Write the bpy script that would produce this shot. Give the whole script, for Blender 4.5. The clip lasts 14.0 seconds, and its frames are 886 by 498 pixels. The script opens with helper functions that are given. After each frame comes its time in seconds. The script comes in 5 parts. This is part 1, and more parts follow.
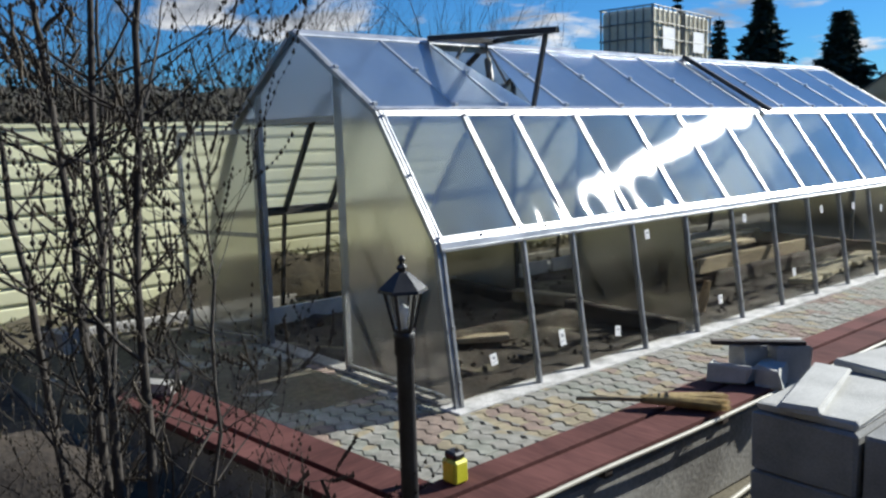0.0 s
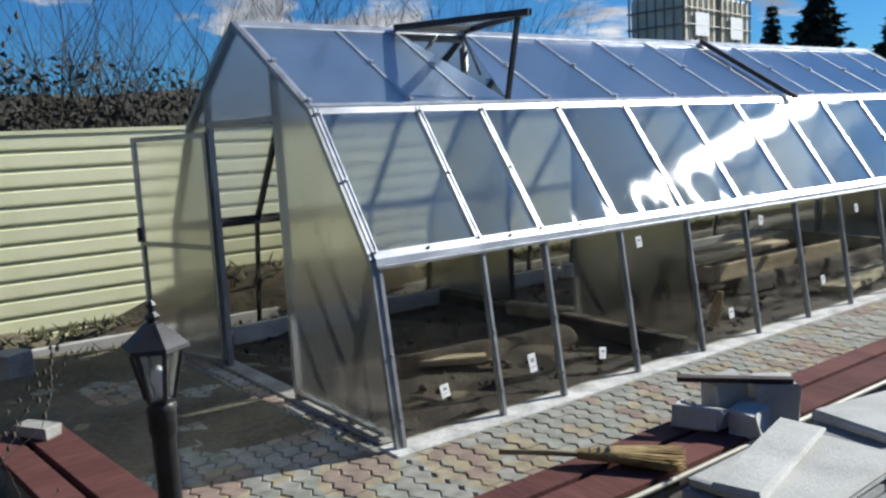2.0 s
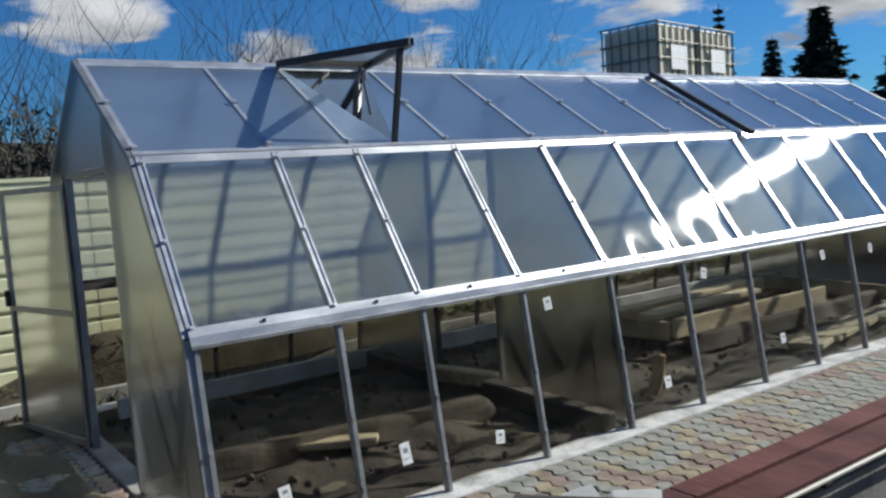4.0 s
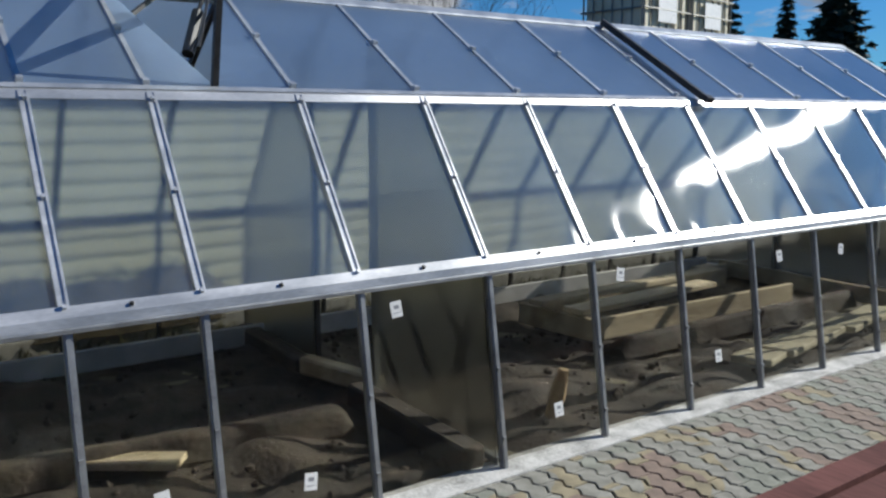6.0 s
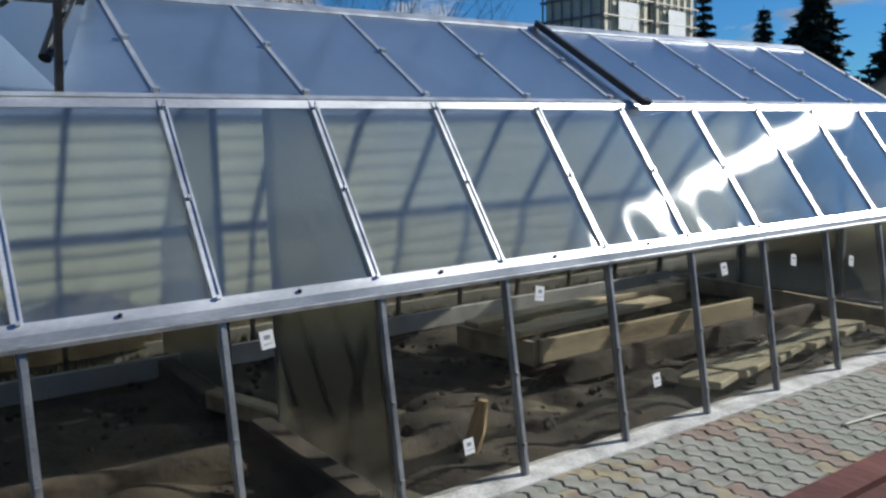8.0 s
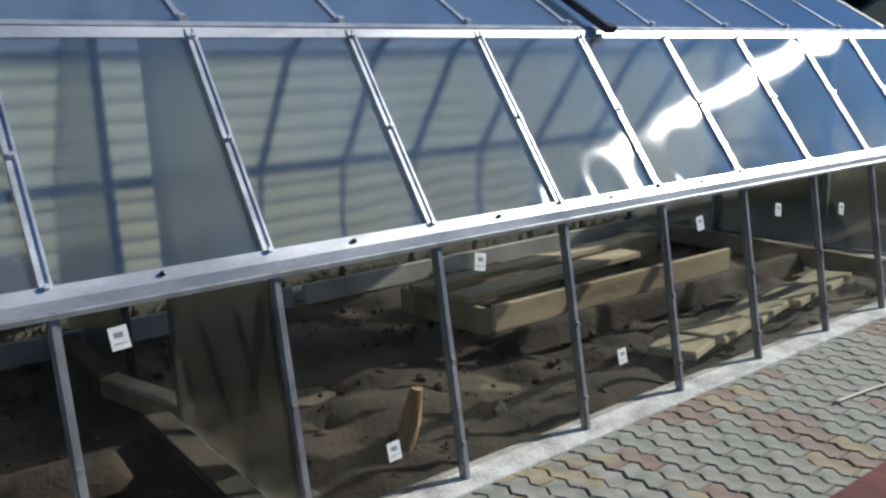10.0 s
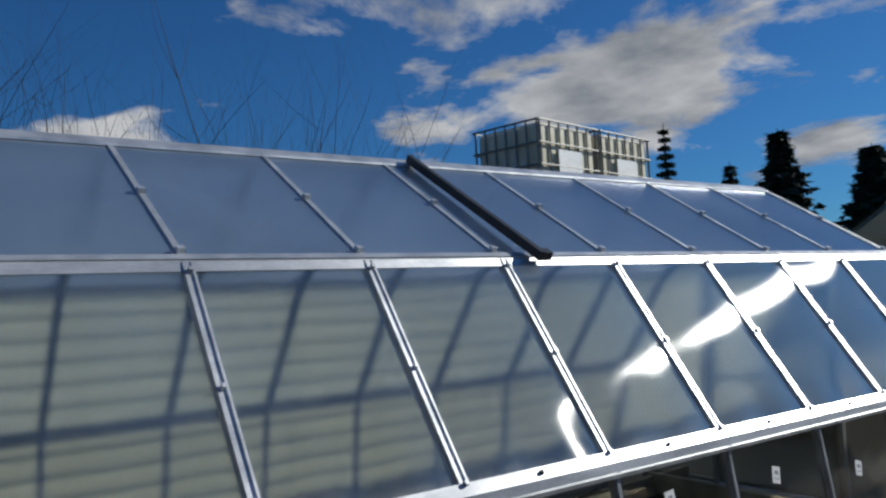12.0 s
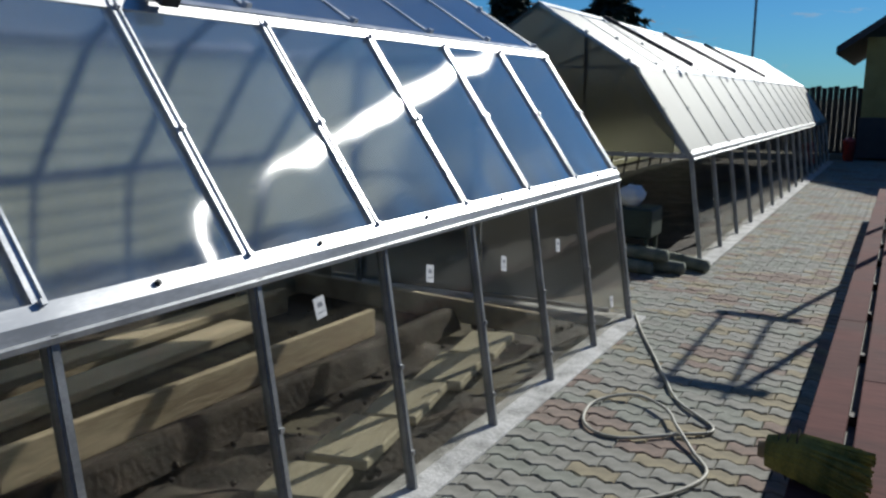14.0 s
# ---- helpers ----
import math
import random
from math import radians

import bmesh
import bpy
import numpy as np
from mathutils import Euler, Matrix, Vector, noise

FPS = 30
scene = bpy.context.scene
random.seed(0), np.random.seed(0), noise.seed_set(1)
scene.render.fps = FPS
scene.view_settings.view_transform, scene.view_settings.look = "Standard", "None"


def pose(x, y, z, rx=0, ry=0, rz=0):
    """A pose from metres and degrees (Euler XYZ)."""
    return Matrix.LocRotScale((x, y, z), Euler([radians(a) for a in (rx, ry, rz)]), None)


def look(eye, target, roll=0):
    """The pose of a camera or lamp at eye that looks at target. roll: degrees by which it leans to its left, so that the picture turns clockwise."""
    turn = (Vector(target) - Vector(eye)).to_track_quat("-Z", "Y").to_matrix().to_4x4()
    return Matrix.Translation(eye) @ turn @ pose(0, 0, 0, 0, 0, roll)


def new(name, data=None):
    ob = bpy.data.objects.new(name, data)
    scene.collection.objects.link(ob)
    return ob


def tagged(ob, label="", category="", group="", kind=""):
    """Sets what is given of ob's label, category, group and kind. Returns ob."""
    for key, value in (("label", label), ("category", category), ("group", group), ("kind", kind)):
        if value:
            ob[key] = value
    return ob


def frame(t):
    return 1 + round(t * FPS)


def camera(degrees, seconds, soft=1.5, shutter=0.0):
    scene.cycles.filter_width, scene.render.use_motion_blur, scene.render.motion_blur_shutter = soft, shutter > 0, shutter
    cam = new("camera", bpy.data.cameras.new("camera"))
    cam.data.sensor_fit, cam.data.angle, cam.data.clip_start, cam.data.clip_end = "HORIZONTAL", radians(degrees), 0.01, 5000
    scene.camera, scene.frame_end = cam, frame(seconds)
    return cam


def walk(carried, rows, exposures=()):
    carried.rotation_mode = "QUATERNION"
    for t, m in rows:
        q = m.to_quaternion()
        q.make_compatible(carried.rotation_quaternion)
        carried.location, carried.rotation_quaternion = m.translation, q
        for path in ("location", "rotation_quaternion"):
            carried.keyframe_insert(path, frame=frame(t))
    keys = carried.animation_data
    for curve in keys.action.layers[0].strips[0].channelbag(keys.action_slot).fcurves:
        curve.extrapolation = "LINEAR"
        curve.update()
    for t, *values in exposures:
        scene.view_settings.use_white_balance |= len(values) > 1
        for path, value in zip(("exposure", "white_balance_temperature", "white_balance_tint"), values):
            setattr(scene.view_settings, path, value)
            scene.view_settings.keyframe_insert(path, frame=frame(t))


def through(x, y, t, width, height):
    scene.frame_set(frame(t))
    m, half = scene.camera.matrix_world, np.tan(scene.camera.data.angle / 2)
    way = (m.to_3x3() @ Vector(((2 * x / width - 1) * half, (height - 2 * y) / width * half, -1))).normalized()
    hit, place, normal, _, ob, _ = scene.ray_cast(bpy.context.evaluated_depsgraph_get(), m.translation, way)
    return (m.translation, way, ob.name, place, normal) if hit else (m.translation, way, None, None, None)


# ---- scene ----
cam = camera(57.0, 14.0, soft=2.5)
PATH = [
    (0, (3.729, -3.311, 1.71), (2.226, -2.02, 1.438), -1.7),
    (0.5, (3.748, -3.231, 1.703), (2.286, -1.895, 1.422), -1.7),
    (1, (3.66, -2.962, 1.674), (2.131, -1.713, 1.361), -2.5),
    (1.5, (3.614, -2.664, 1.679), (2.119, -1.383, 1.331), -5.4),
    (2, (3.631, -2.341, 1.684), (2.038, -1.162, 1.415), -3.0),
    (2.2, (3.62, -2.241, 1.712), (2.033, -1.048, 1.465), -3.7),
    (4.3, (3.46, -0.963, 1.667), (1.826, 0.183, 1.525), -3.4),
    (4.5, (3.327, -0.822, 1.554), (1.712, 0.357, 1.522), 0.3),
    (5, (3.307, -0.44, 1.682), (1.676, 0.708, 1.528), -1.6),
    (5.5, (3.168, -0.047, 1.729), (1.563, 1.103, 1.408), -2.2),
    (6, (3.074, 0.2, 1.75), (1.451, 1.329, 1.446), -0.3),
    (6.5, (3.096, 0.514, 1.72), (1.469, 1.639, 1.429), -1.5),
    (7, (3.054, 0.72, 1.74), (1.43, 1.844, 1.424), -1.9),
    (7.2, (3.06, 0.734, 1.706), (1.454, 1.9, 1.461), -2.0),
    (9.3, (2.753, 1.209, 1.669), (1.108, 2.297, 1.334), -1.0),
    (9.5, (2.719, 1.265, 1.673), (1.115, 2.398, 1.294), -2.2),
    (10, (2.514, 1.482, 1.652), (0.948, 2.66, 1.251), -2.3),
    (10.5, (2.392, 1.814, 1.68), (0.847, 3.051, 1.394), -2.4),
    (11, (2.287, 2.052, 1.761), (0.758, 3.308, 1.465), -1.7),
    (11.5, (2.138, 2.235, 1.752), (0.602, 3.515, 1.7), -1.9),
    (12, (2.106, 2.46, 1.692), (0.504, 3.65, 1.833), -3.1),
    (12.5, (2.102, 2.62, 1.659), (0.507, 3.82, 1.528), -6.2),
    (13, (1.985, 2.665, 1.621), (0.424, 3.895, 1.399), -4.2),
    (13.5, (1.899, 2.739, 1.717), (0.647, 4.243, 1.301), 1.0),
    (13.8, (1.709, 2.887, 1.605), (0.743, 4.595, 1.219), 1.3),
    (14, (1.615, 2.99, 1.577), (0.656, 4.707, 1.211), 0.3),
]
walk(cam, [(t, look(eye, target, roll)) for t, eye, target, roll in PATH],
     [(0, 0.72), (2, 0.62), (4.3, 0.38), (9.5, 0.36), (11, 0.30), (12, -0.06), (14, -0.02)])

# ---- light: afternoon sun from ahead and to the side, blue sky with cumulus ----
AZ, EL = radians(13), radians(29.8)
SUN_DIR = Vector((math.sin(AZ) * math.cos(EL), math.cos(AZ) * math.cos(EL), math.sin(EL)))
sun_data = bpy.data.lights.new("sun", "SUN")
sun_data.energy, sun_data.angle, sun_data.color = 5.0, radians(0.55), (1.0, 1.0, 0.94)
sun = new("sun", sun_data)
sun.matrix_basis = look(SUN_DIR * 60, (0, 0, 0))

world = bpy.data.worlds.new("sky")
scene.world = world
world.use_nodes = True
wn, wl = world.node_tree.nodes, world.node_tree.links
wn.clear()


def wnode(kind, **vals):
    n = wn.new(kind)
    for k, v in vals.items():
        n.inputs[k].default_value = v
    return n


w_out = wnode("ShaderNodeOutputWorld")
w_bg = wnode("ShaderNodeBackground", Strength=0.075)
w_sky = wnode("ShaderNodeTexSky")
w_sky.sky_type = "NISHITA"
w_sky.sun_disc = False
w_sky.sun_elevation, w_sky.sun_rotation = EL, AZ
w_sky.air_density, w_sky.dust_density, w_sky.ozone_density = 1.0, 0.2, 2.5
w_tc = wnode("ShaderNodeTexCoord")
w_sep = wnode("ShaderNodeSeparateXYZ")
w_add = wnode("ShaderNodeMath")
w_add.operation = "ADD"
w_add.inputs[1].default_value = 0.16
w_div = wnode("ShaderNodeVectorMath")
w_div.operation = "DIVIDE"
w_comb = wnode("ShaderNodeCombineXYZ")
w_noise = wnode("ShaderNodeTexNoise", Scale=2.4, Detail=9.0, Roughness=0.58, Distortion=0.25)
w_map = wnode("ShaderNodeMapping")
w_map.inputs["Location"].default_value = (5.1, 3.4, 0.0)
w_map.inputs["Rotation"].default_value = (0.0, 0.0, radians(20))
w_ramp = wnode("ShaderNodeValToRGB")
w_ramp.color_ramp.elements[0].position, w_ramp.color_ramp.elements[1].position = 0.60, 0.72
w_shade = wnode("ShaderNodeTexNoise", Scale=3.0, Detail=6.0)
w_cloud = wnode("ShaderNodeValToRGB")
w_cloud.color_ramp.elements[0].color = (2.6, 2.9, 3.4, 1)
w_cloud.color_ramp.elements[1].color = (7.0, 7.2, 7.5, 1)
w_cloud.color_ramp.elements[0].position, w_cloud.color_ramp.elements[1].position = 0.35, 0.65
w_mix = wnode("ShaderNodeMixRGB")
w_deep = wnode("ShaderNodeMixRGB", Fac=1.0, Color2=(0.19, 0.51, 0.87, 1))
w_deep.blend_type = "MULTIPLY"
wl.new(w_tc.outputs["Generated"], w_sep.inputs[0])
wl.new(w_sep.outputs["Z"], w_add.inputs[0])
for k in range(3):
    wl.new(w_add.outputs[0], w_comb.inputs[k])
wl.new(w_tc.outputs["Generated"], w_div.inputs[0])
wl.new(w_comb.outputs[0], w_div.inputs[1])
wl.new(w_div.outputs[0], w_map.inputs["Vector"])
wl.new(w_map.outputs[0], w_noise.inputs["Vector"])
wl.new(w_map.outputs[0], w_shade.inputs["Vector"])
cover = w_noise.outputs["Fac"]
# banks of cumulus: direction and half width
for way, wide in (((-0.665, 0.71, 0.232), 0.17), ((-0.79, 0.575, 0.212), 0.09), ((-0.565, 0.78, 0.25), 0.13), ((-0.449, 0.878, 0.164), 0.08),
                  ((-0.955, 0.205, 0.21), 0.10), ((-0.83, 0.54, 0.135), 0.08), ((-0.647, 0.754, 0.118), 0.08), ((-0.90, 0.40, 0.15), 0.07)):
    c_off, c_scale, c_len = wnode("ShaderNodeVectorMath"), wnode("ShaderNodeVectorMath"), wnode("ShaderNodeVectorMath")
    c_off.operation, c_scale.operation, c_len.operation = "SUBTRACT", "MULTIPLY", "LENGTH"
    c_off.inputs[1].default_value = way
    c_scale.inputs[1].default_value = (1 / wide, 1 / wide, 2.2 / wide)
    c_fall = wnode("ShaderNodeMapRange")
    c_fall.inputs["From Min"].default_value, c_fall.inputs["From Max"].default_value = 1.2, 0.2
    c_fall.inputs["To Max"].default_value = 0.26
    c_sum = wnode("ShaderNodeMath")
    wl.new(w_tc.outputs["Generated"], c_off.inputs[0])
    wl.new(c_off.outputs[0], c_scale.inputs[0])
    wl.new(c_scale.outputs[0], c_len.inputs[0])
    wl.new(c_len.outputs["Value"], c_fall.inputs["Value"])
    wl.new(c_fall.outputs[0], c_sum.inputs[0])
    wl.new(cover, c_sum.inputs[1])
    cover = c_sum.outputs[0]
wl.new(cover, w_ramp.inputs[0])
wl.new(w_shade.outputs["Fac"], w_cloud.inputs[0])
wl.new(w_ramp.outputs["Color"], w_mix.inputs[0])
wl.new(w_sky.outputs[0], w_deep.inputs[1])
wl.new(w_deep.outputs[0], w_mix.inputs[1])
wl.new(w_cloud.outputs["Color"], w_mix.inputs[2])
wl.new(w_mix.outputs[0], w_bg.inputs["Color"])
wl.new(w_bg.outputs[0], w_out.inputs["Surface"])


# ---- materials ----
def mat(name, c1, c2, rough=0.6, metal=0.0, scale=6.0, fine=60.0, bump=0.1, spread=(0.35, 0.65), per_piece=0.0, stretch=(1, 1, 1), rough_var=0.12):
    """Two colours blended by a coarse and a fine noise, with grain in the relief and the gloss."""
    m = bpy.data.materials.new(name)
    m.use_nodes = True
    n, l = m.node_tree.nodes, m.node_tree.links
    b = n["Principled BSDF"]
    tc = n.new("ShaderNodeTexCoord")
    mp = n.new("ShaderNodeMapping")
    mp.inputs["Scale"].default_value = stretch
    l.new(tc.outputs["Object"], mp.inputs["Vector"])
    a, f = n.new("ShaderNodeTexNoise"), n.new("ShaderNodeTexNoise")
    a.inputs["Scale"].default_value, a.inputs["Detail"].default_value = scale, 6
    f.inputs["Scale"].default_value, f.inputs["Detail"].default_value = fine, 4
    l.new(mp.outputs[0], a.inputs["Vector"])
    l.new(mp.outputs[0], f.inputs["Vector"])
    add = n.new("ShaderNodeMath")
    add.operation = "MULTIPLY_ADD"
    l.new(f.outputs["Fac"], add.inputs[0])
    add.inputs[1].default_value = 0.4
    sub = n.new("ShaderNodeMath")
    sub.operation = "MULTIPLY_ADD"
    l.new(a.outputs["Fac"], sub.inputs[0])
    sub.inputs[1].default_value, sub.inputs[2].default_value = 0.8, -0.1
    l.new(sub.outputs[0], add.inputs[2])
    r = n.new("ShaderNodeValToRGB")
    r.color_ramp.elements[0].position, r.color_ramp.elements[1].position = spread
    r.color_ramp.elements[0].color, r.color_ramp.elements[1].color = (*c1, 1), (*c2, 1)
    l.new(add.outputs[0], r.inputs[0])
    col = r.outputs["Color"]
    if per_piece:
        oi, hs = n.new("ShaderNodeObjectInfo"), n.new("ShaderNodeHueSaturation")
        mr = n.new("ShaderNodeMapRange")
        mr.inputs["To Min"].default_value, mr.inputs["To Max"].default_value = 1 - per_piece, 1 + per_piece
        l.new(oi.outputs["Random"], mr.inputs["Value"])
        l.new(mr.outputs[0], hs.inputs["Value"])
        l.new(col, hs.inputs["Color"])
        col = hs.outputs["Color"]
    l.new(col, b.inputs["Base Color"])
    rr = n.new("ShaderNodeMapRange")
    rr.inputs["To Min"].default_value, rr.inputs["To Max"].default_value = max(0.03, rough - rough_var), min(1, rough + rough_var)
    l.new(a.outputs["Fac"], rr.inputs["Value"])
    l.new(rr.outputs[0], b.inputs["Roughness"])
    b.inputs["Metallic"].default_value = metal
    if bump:
        bp = n.new("ShaderNodeBump")
        bp.inputs["Strength"].default_value, bp.inputs["Distance"].default_value = min(1, bump * 3), 0.02 * max(bump, 0.1)
        l.new(add.outputs[0], bp.inputs["Height"])
        l.new(bp.outputs[0], b.inputs["Normal"])
    return m


def sheet_mat(name, clear, blur, tint, haze, gloss_rough, aniso, ior=1.5, haze_share=0.3, gloss=True, through=0.6):
    """Twin-wall plastic sheet: part see-through, part blurred, part milky, with a gloss drawn out across its channels."""
    m = bpy.data.materials.new(name)
    m.use_nodes = True
    n, l = m.node_tree.nodes, m.node_tree.links
    n.remove(n["Principled BSDF"])
    out = n["Material Output"]
    tr = n.new("ShaderNodeBsdfTransparent")
    tr.inputs["Color"].default_value = (*tint, 1)
    rf = n.new("ShaderNodeBsdfRefraction")
    rf.inputs["Color"].default_value = (*tint, 1)
    rf.inputs["IOR"].default_value, rf.inputs["Roughness"].default_value = 1.08, blur
    tc, ns = n.new("ShaderNodeTexCoord"), n.new("ShaderNodeTexNoise")
    ns.inputs["Scale"].default_value, ns.inputs["Detail"].default_value = 1.7, 7
    l.new(tc.outputs["Object"], ns.inputs["Vector"])
    mr = n.new("ShaderNodeMapRange")
    mr.inputs["From Min"].default_value, mr.inputs["From Max"].default_value = 0.3, 0.7
    mr.inputs["To Min"].default_value, mr.inputs["To Max"].default_value = haze_share * 0.7, haze_share * 1.3
    l.new(ns.outputs["Fac"], mr.inputs["Value"])
    df, tl = n.new("ShaderNodeBsdfDiffuse"), n.new("ShaderNodeBsdfTranslucent")
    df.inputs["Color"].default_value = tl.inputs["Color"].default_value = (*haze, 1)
    milky, see, body, skin = (n.new("ShaderNodeMixShader") for _ in range(4))
    milky.inputs[0].default_value = through
    l.new(df.outputs[0], milky.inputs[1])
    l.new(tl.outputs[0], milky.inputs[2])
    see.inputs[0].default_value = clear
    l.new(rf.outputs[0], see.inputs[1])
    l.new(tr.outputs[0], see.inputs[2])
    l.new(mr.outputs[0], body.inputs[0])
    l.new(see.outputs[0], body.inputs[1])
    l.new(milky.outputs[0], body.inputs[2])
    gl = n.new("ShaderNodeBsdfAnisotropic")
    gl.distribution = "BECKMANN"
    gl.inputs["Roughness"].default_value, gl.inputs["Anisotropy"].default_value = gloss_rough, aniso
    gl.inputs["Color"].default_value = (1, 1, 1, 1)
    sheen = n.new("ShaderNodeBsdfAnisotropic")
    sheen.distribution = "BECKMANN"
    sheen.inputs["Roughness"].default_value, sheen.inputs["Anisotropy"].default_value = min(0.6, gloss_rough * 1.7), aniso * 0.8
    coat = n.new("ShaderNodeMixShader")
    coat.inputs[0].default_value = 0.035
    l.new(gl.outputs[0], coat.inputs[1])
    l.new(sheen.outputs[0], coat.inputs[2])
    geo, vt = n.new("ShaderNodeNewGeometry"), n.new("ShaderNodeVectorMath")
    vt.operation = "CROSS_PRODUCT"
    vt.inputs[1].default_value = (0.02, 1, 0.02)
    l.new(geo.outputs["Normal"], vt.inputs[0])
    l.new(vt.outputs[0], gl.inputs["Tangent"])
    l.new(vt.outputs[0], sheen.inputs["Tangent"])
    bp, wv = n.new("ShaderNodeBump"), n.new("ShaderNodeTexNoise")
    wv.inputs["Scale"].default_value, wv.inputs["Detail"].default_value = 2.2, 2
    l.new(tc.outputs["Object"], wv.inputs["Vector"])
    l.new(wv.outputs["Fac"], bp.inputs["Height"])
    bp.inputs["Strength"].default_value, bp.inputs["Distance"].default_value = 0.16, 0.014
    l.new(bp.outputs[0], gl.inputs["Normal"])
    f0 = ((ior - 1) / (ior + 1)) ** 2
    lw, pw, fr = n.new("ShaderNodeLayerWeight"), n.new("ShaderNodeMath"), n.new("ShaderNodeMath")
    lw.inputs["Blend"].default_value = 0.5
    pw.operation, fr.operation = "POWER", "MULTIPLY_ADD"
    pw.inputs[1].default_value = 2.4 if ior > 2 else 3.4
    l.new(lw.outputs["Facing"], pw.inputs[0])
    l.new(pw.outputs[0], fr.inputs[0])
    fr.inputs[1].default_value, fr.inputs[2].default_value = (0.9 if ior > 1.35 else 0.4) - f0, f0
    l.new(fr.outputs[0], skin.inputs[0])
    l.new(body.outputs[0], skin.inputs[1])
    l.new(coat.outputs[0], skin.inputs[2])
    l.new(skin.outputs[0] if gloss else body.outputs[0], out.inputs["Surface"])
    return m


def paver_mat(name, random_from):
    m = mat(name, (0.175, 0.17, 0.145), (0.325, 0.315, 0.275), 0.88, 0, 9, 160, 0.3)
    n, l = m.node_tree.nodes, m.node_tree.links
    b = n["Principled BSDF"]
    base = b.inputs["Base Color"].links[0].from_socket
    geo = n.new("ShaderNodeNewGeometry")
    ns = n.new("ShaderNodeTexNoise")
    ns.inputs["Scale"].default_value, ns.inputs["Detail"].default_value = 1.15, 1.5
    info = n.new("ShaderNodeObjectInfo")
    add = n.new("ShaderNodeMath")
    add.operation = "MULTIPLY_ADD"
    add.inputs[1].default_value = 0.16
    if random_from == "object":
        l.new(info.outputs["Location"], ns.inputs["Vector"])
        l.new(info.outputs["Random"], add.inputs[0])
    else:
        l.new(geo.outputs["Position"], ns.inputs["Vector"])
        l.new(geo.outputs["Random Per Island"], add.inputs[0])
    l.new(ns.outputs["Fac"], add.inputs[2])
    r = n.new("ShaderNodeValToRGB")
    r.color_ramp.interpolation = "CONSTANT"
    e = r.color_ramp.elements
    e[0].position, e[0].color = 0.0, (0.85, 0.56, 0.49, 1)
    e[1].position, e[1].color = 0.475, (1.12, 0.94, 0.62, 1)
    for pos, c in ((0.525, (1, 1, 1, 1)), (0.62, (0.9, 0.97, 0.93, 1)), (0.70, (1.1, 0.92, 0.62, 1)), (0.735, (0.88, 0.62, 0.55, 1))):
        q = e.new(pos)
        q.color = c
    l.new(add.outputs[0], r.inputs[0])
    mx = n.new("ShaderNodeMixRGB")
    mx.blend_type = "MULTIPLY"
    mx.inputs[0].default_value = 0.75
    l.new(base, mx.inputs[1])
    l.new(r.outputs["Color"], mx.inputs[2])
    l.new(mx.outputs[0], b.inputs["Base Color"])
    return m


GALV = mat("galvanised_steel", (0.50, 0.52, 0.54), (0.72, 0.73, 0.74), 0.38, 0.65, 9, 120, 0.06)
# lower-toned steel for wall posts, jambs, rails and legs
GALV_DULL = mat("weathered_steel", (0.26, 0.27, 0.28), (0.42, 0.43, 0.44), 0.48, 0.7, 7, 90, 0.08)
# far-side frame colour with its silhouette darkness painted in
SILHOUETTE_STEEL = mat("dark_primed_steel", (0.03, 0.026, 0.022), (0.075, 0.065, 0.055), 0.55, 0.2, 7, 90, 0.08)
DULL_TRIM = mat("dull_grey_trim", (0.36, 0.36, 0.33), (0.50, 0.50, 0.46), 0.6, 0.2, 7, 90, 0.08)
CAGE = mat("dull_cage_steel", (0.20, 0.195, 0.18), (0.36, 0.35, 0.32), 0.6, 0.3, 7, 90, 0.08)
ALU_CAP = mat("bright_aluminium", (0.50, 0.51, 0.52), (0.76, 0.76, 0.77), 0.40, 0.65, 9, 140, 0.08, stretch=(1, 0.25, 1))
BLACK = mat("black_painted_metal", (0.012, 0.012, 0.013), (0.03, 0.03, 0.032), 0.45, 0.0, 12, 90, 0.1)
# slope and roof sheets: the blue milky colour paints in reflected sky
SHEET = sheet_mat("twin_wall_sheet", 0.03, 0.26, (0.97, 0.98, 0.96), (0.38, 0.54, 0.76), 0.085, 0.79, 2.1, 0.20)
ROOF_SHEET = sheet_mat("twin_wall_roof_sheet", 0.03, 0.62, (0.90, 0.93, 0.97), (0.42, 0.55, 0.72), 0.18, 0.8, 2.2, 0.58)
PARTITION_SHEET = sheet_mat("dull_partition_sheet", 0.05, 0.6, (0.74, 0.74, 0.70), (0.4, 0.4, 0.36), 0.2, 0.4, 1.5, 0.02)
GABLE_SHEET = sheet_mat("twin_wall_gable_sheet", 0.04, 0.36, (0.94, 0.94, 0.93), (0.6, 0.6, 0.58), 0.2, 0.4, 1.3, 0.035)
MILKY_SHEET = sheet_mat("old_milky_sheet", 0.05, 0.5, (0.8, 0.8, 0.74), (0.52, 0.51, 0.42), 0.7, 0.3, 1.2, 0.96, True, 0.2)
SHEET_INNER = sheet_mat("twin_wall_inner_face", 0.03, 0.0, (0.97, 0.97, 0.98), (0.5, 0.56, 0.6), 0.2, 0.4, 1.5, 0.02, False)
CLEAR = sheet_mat("clear_pane", 0.97, 0.05, (0.82, 0.815, 0.79), (0.4, 0.4, 0.38), 0.06, 0.0, 1.3, 0.006)
CONCRETE = mat("concrete", (0.30, 0.29, 0.27), (0.48, 0.47, 0.44), 0.85, 0, 3.5, 60, 0.25)
STAINED = mat("stained_concrete", (0.15, 0.14, 0.125), (0.33, 0.32, 0.29), 0.85, 0, 2.6, 50, 0.35)
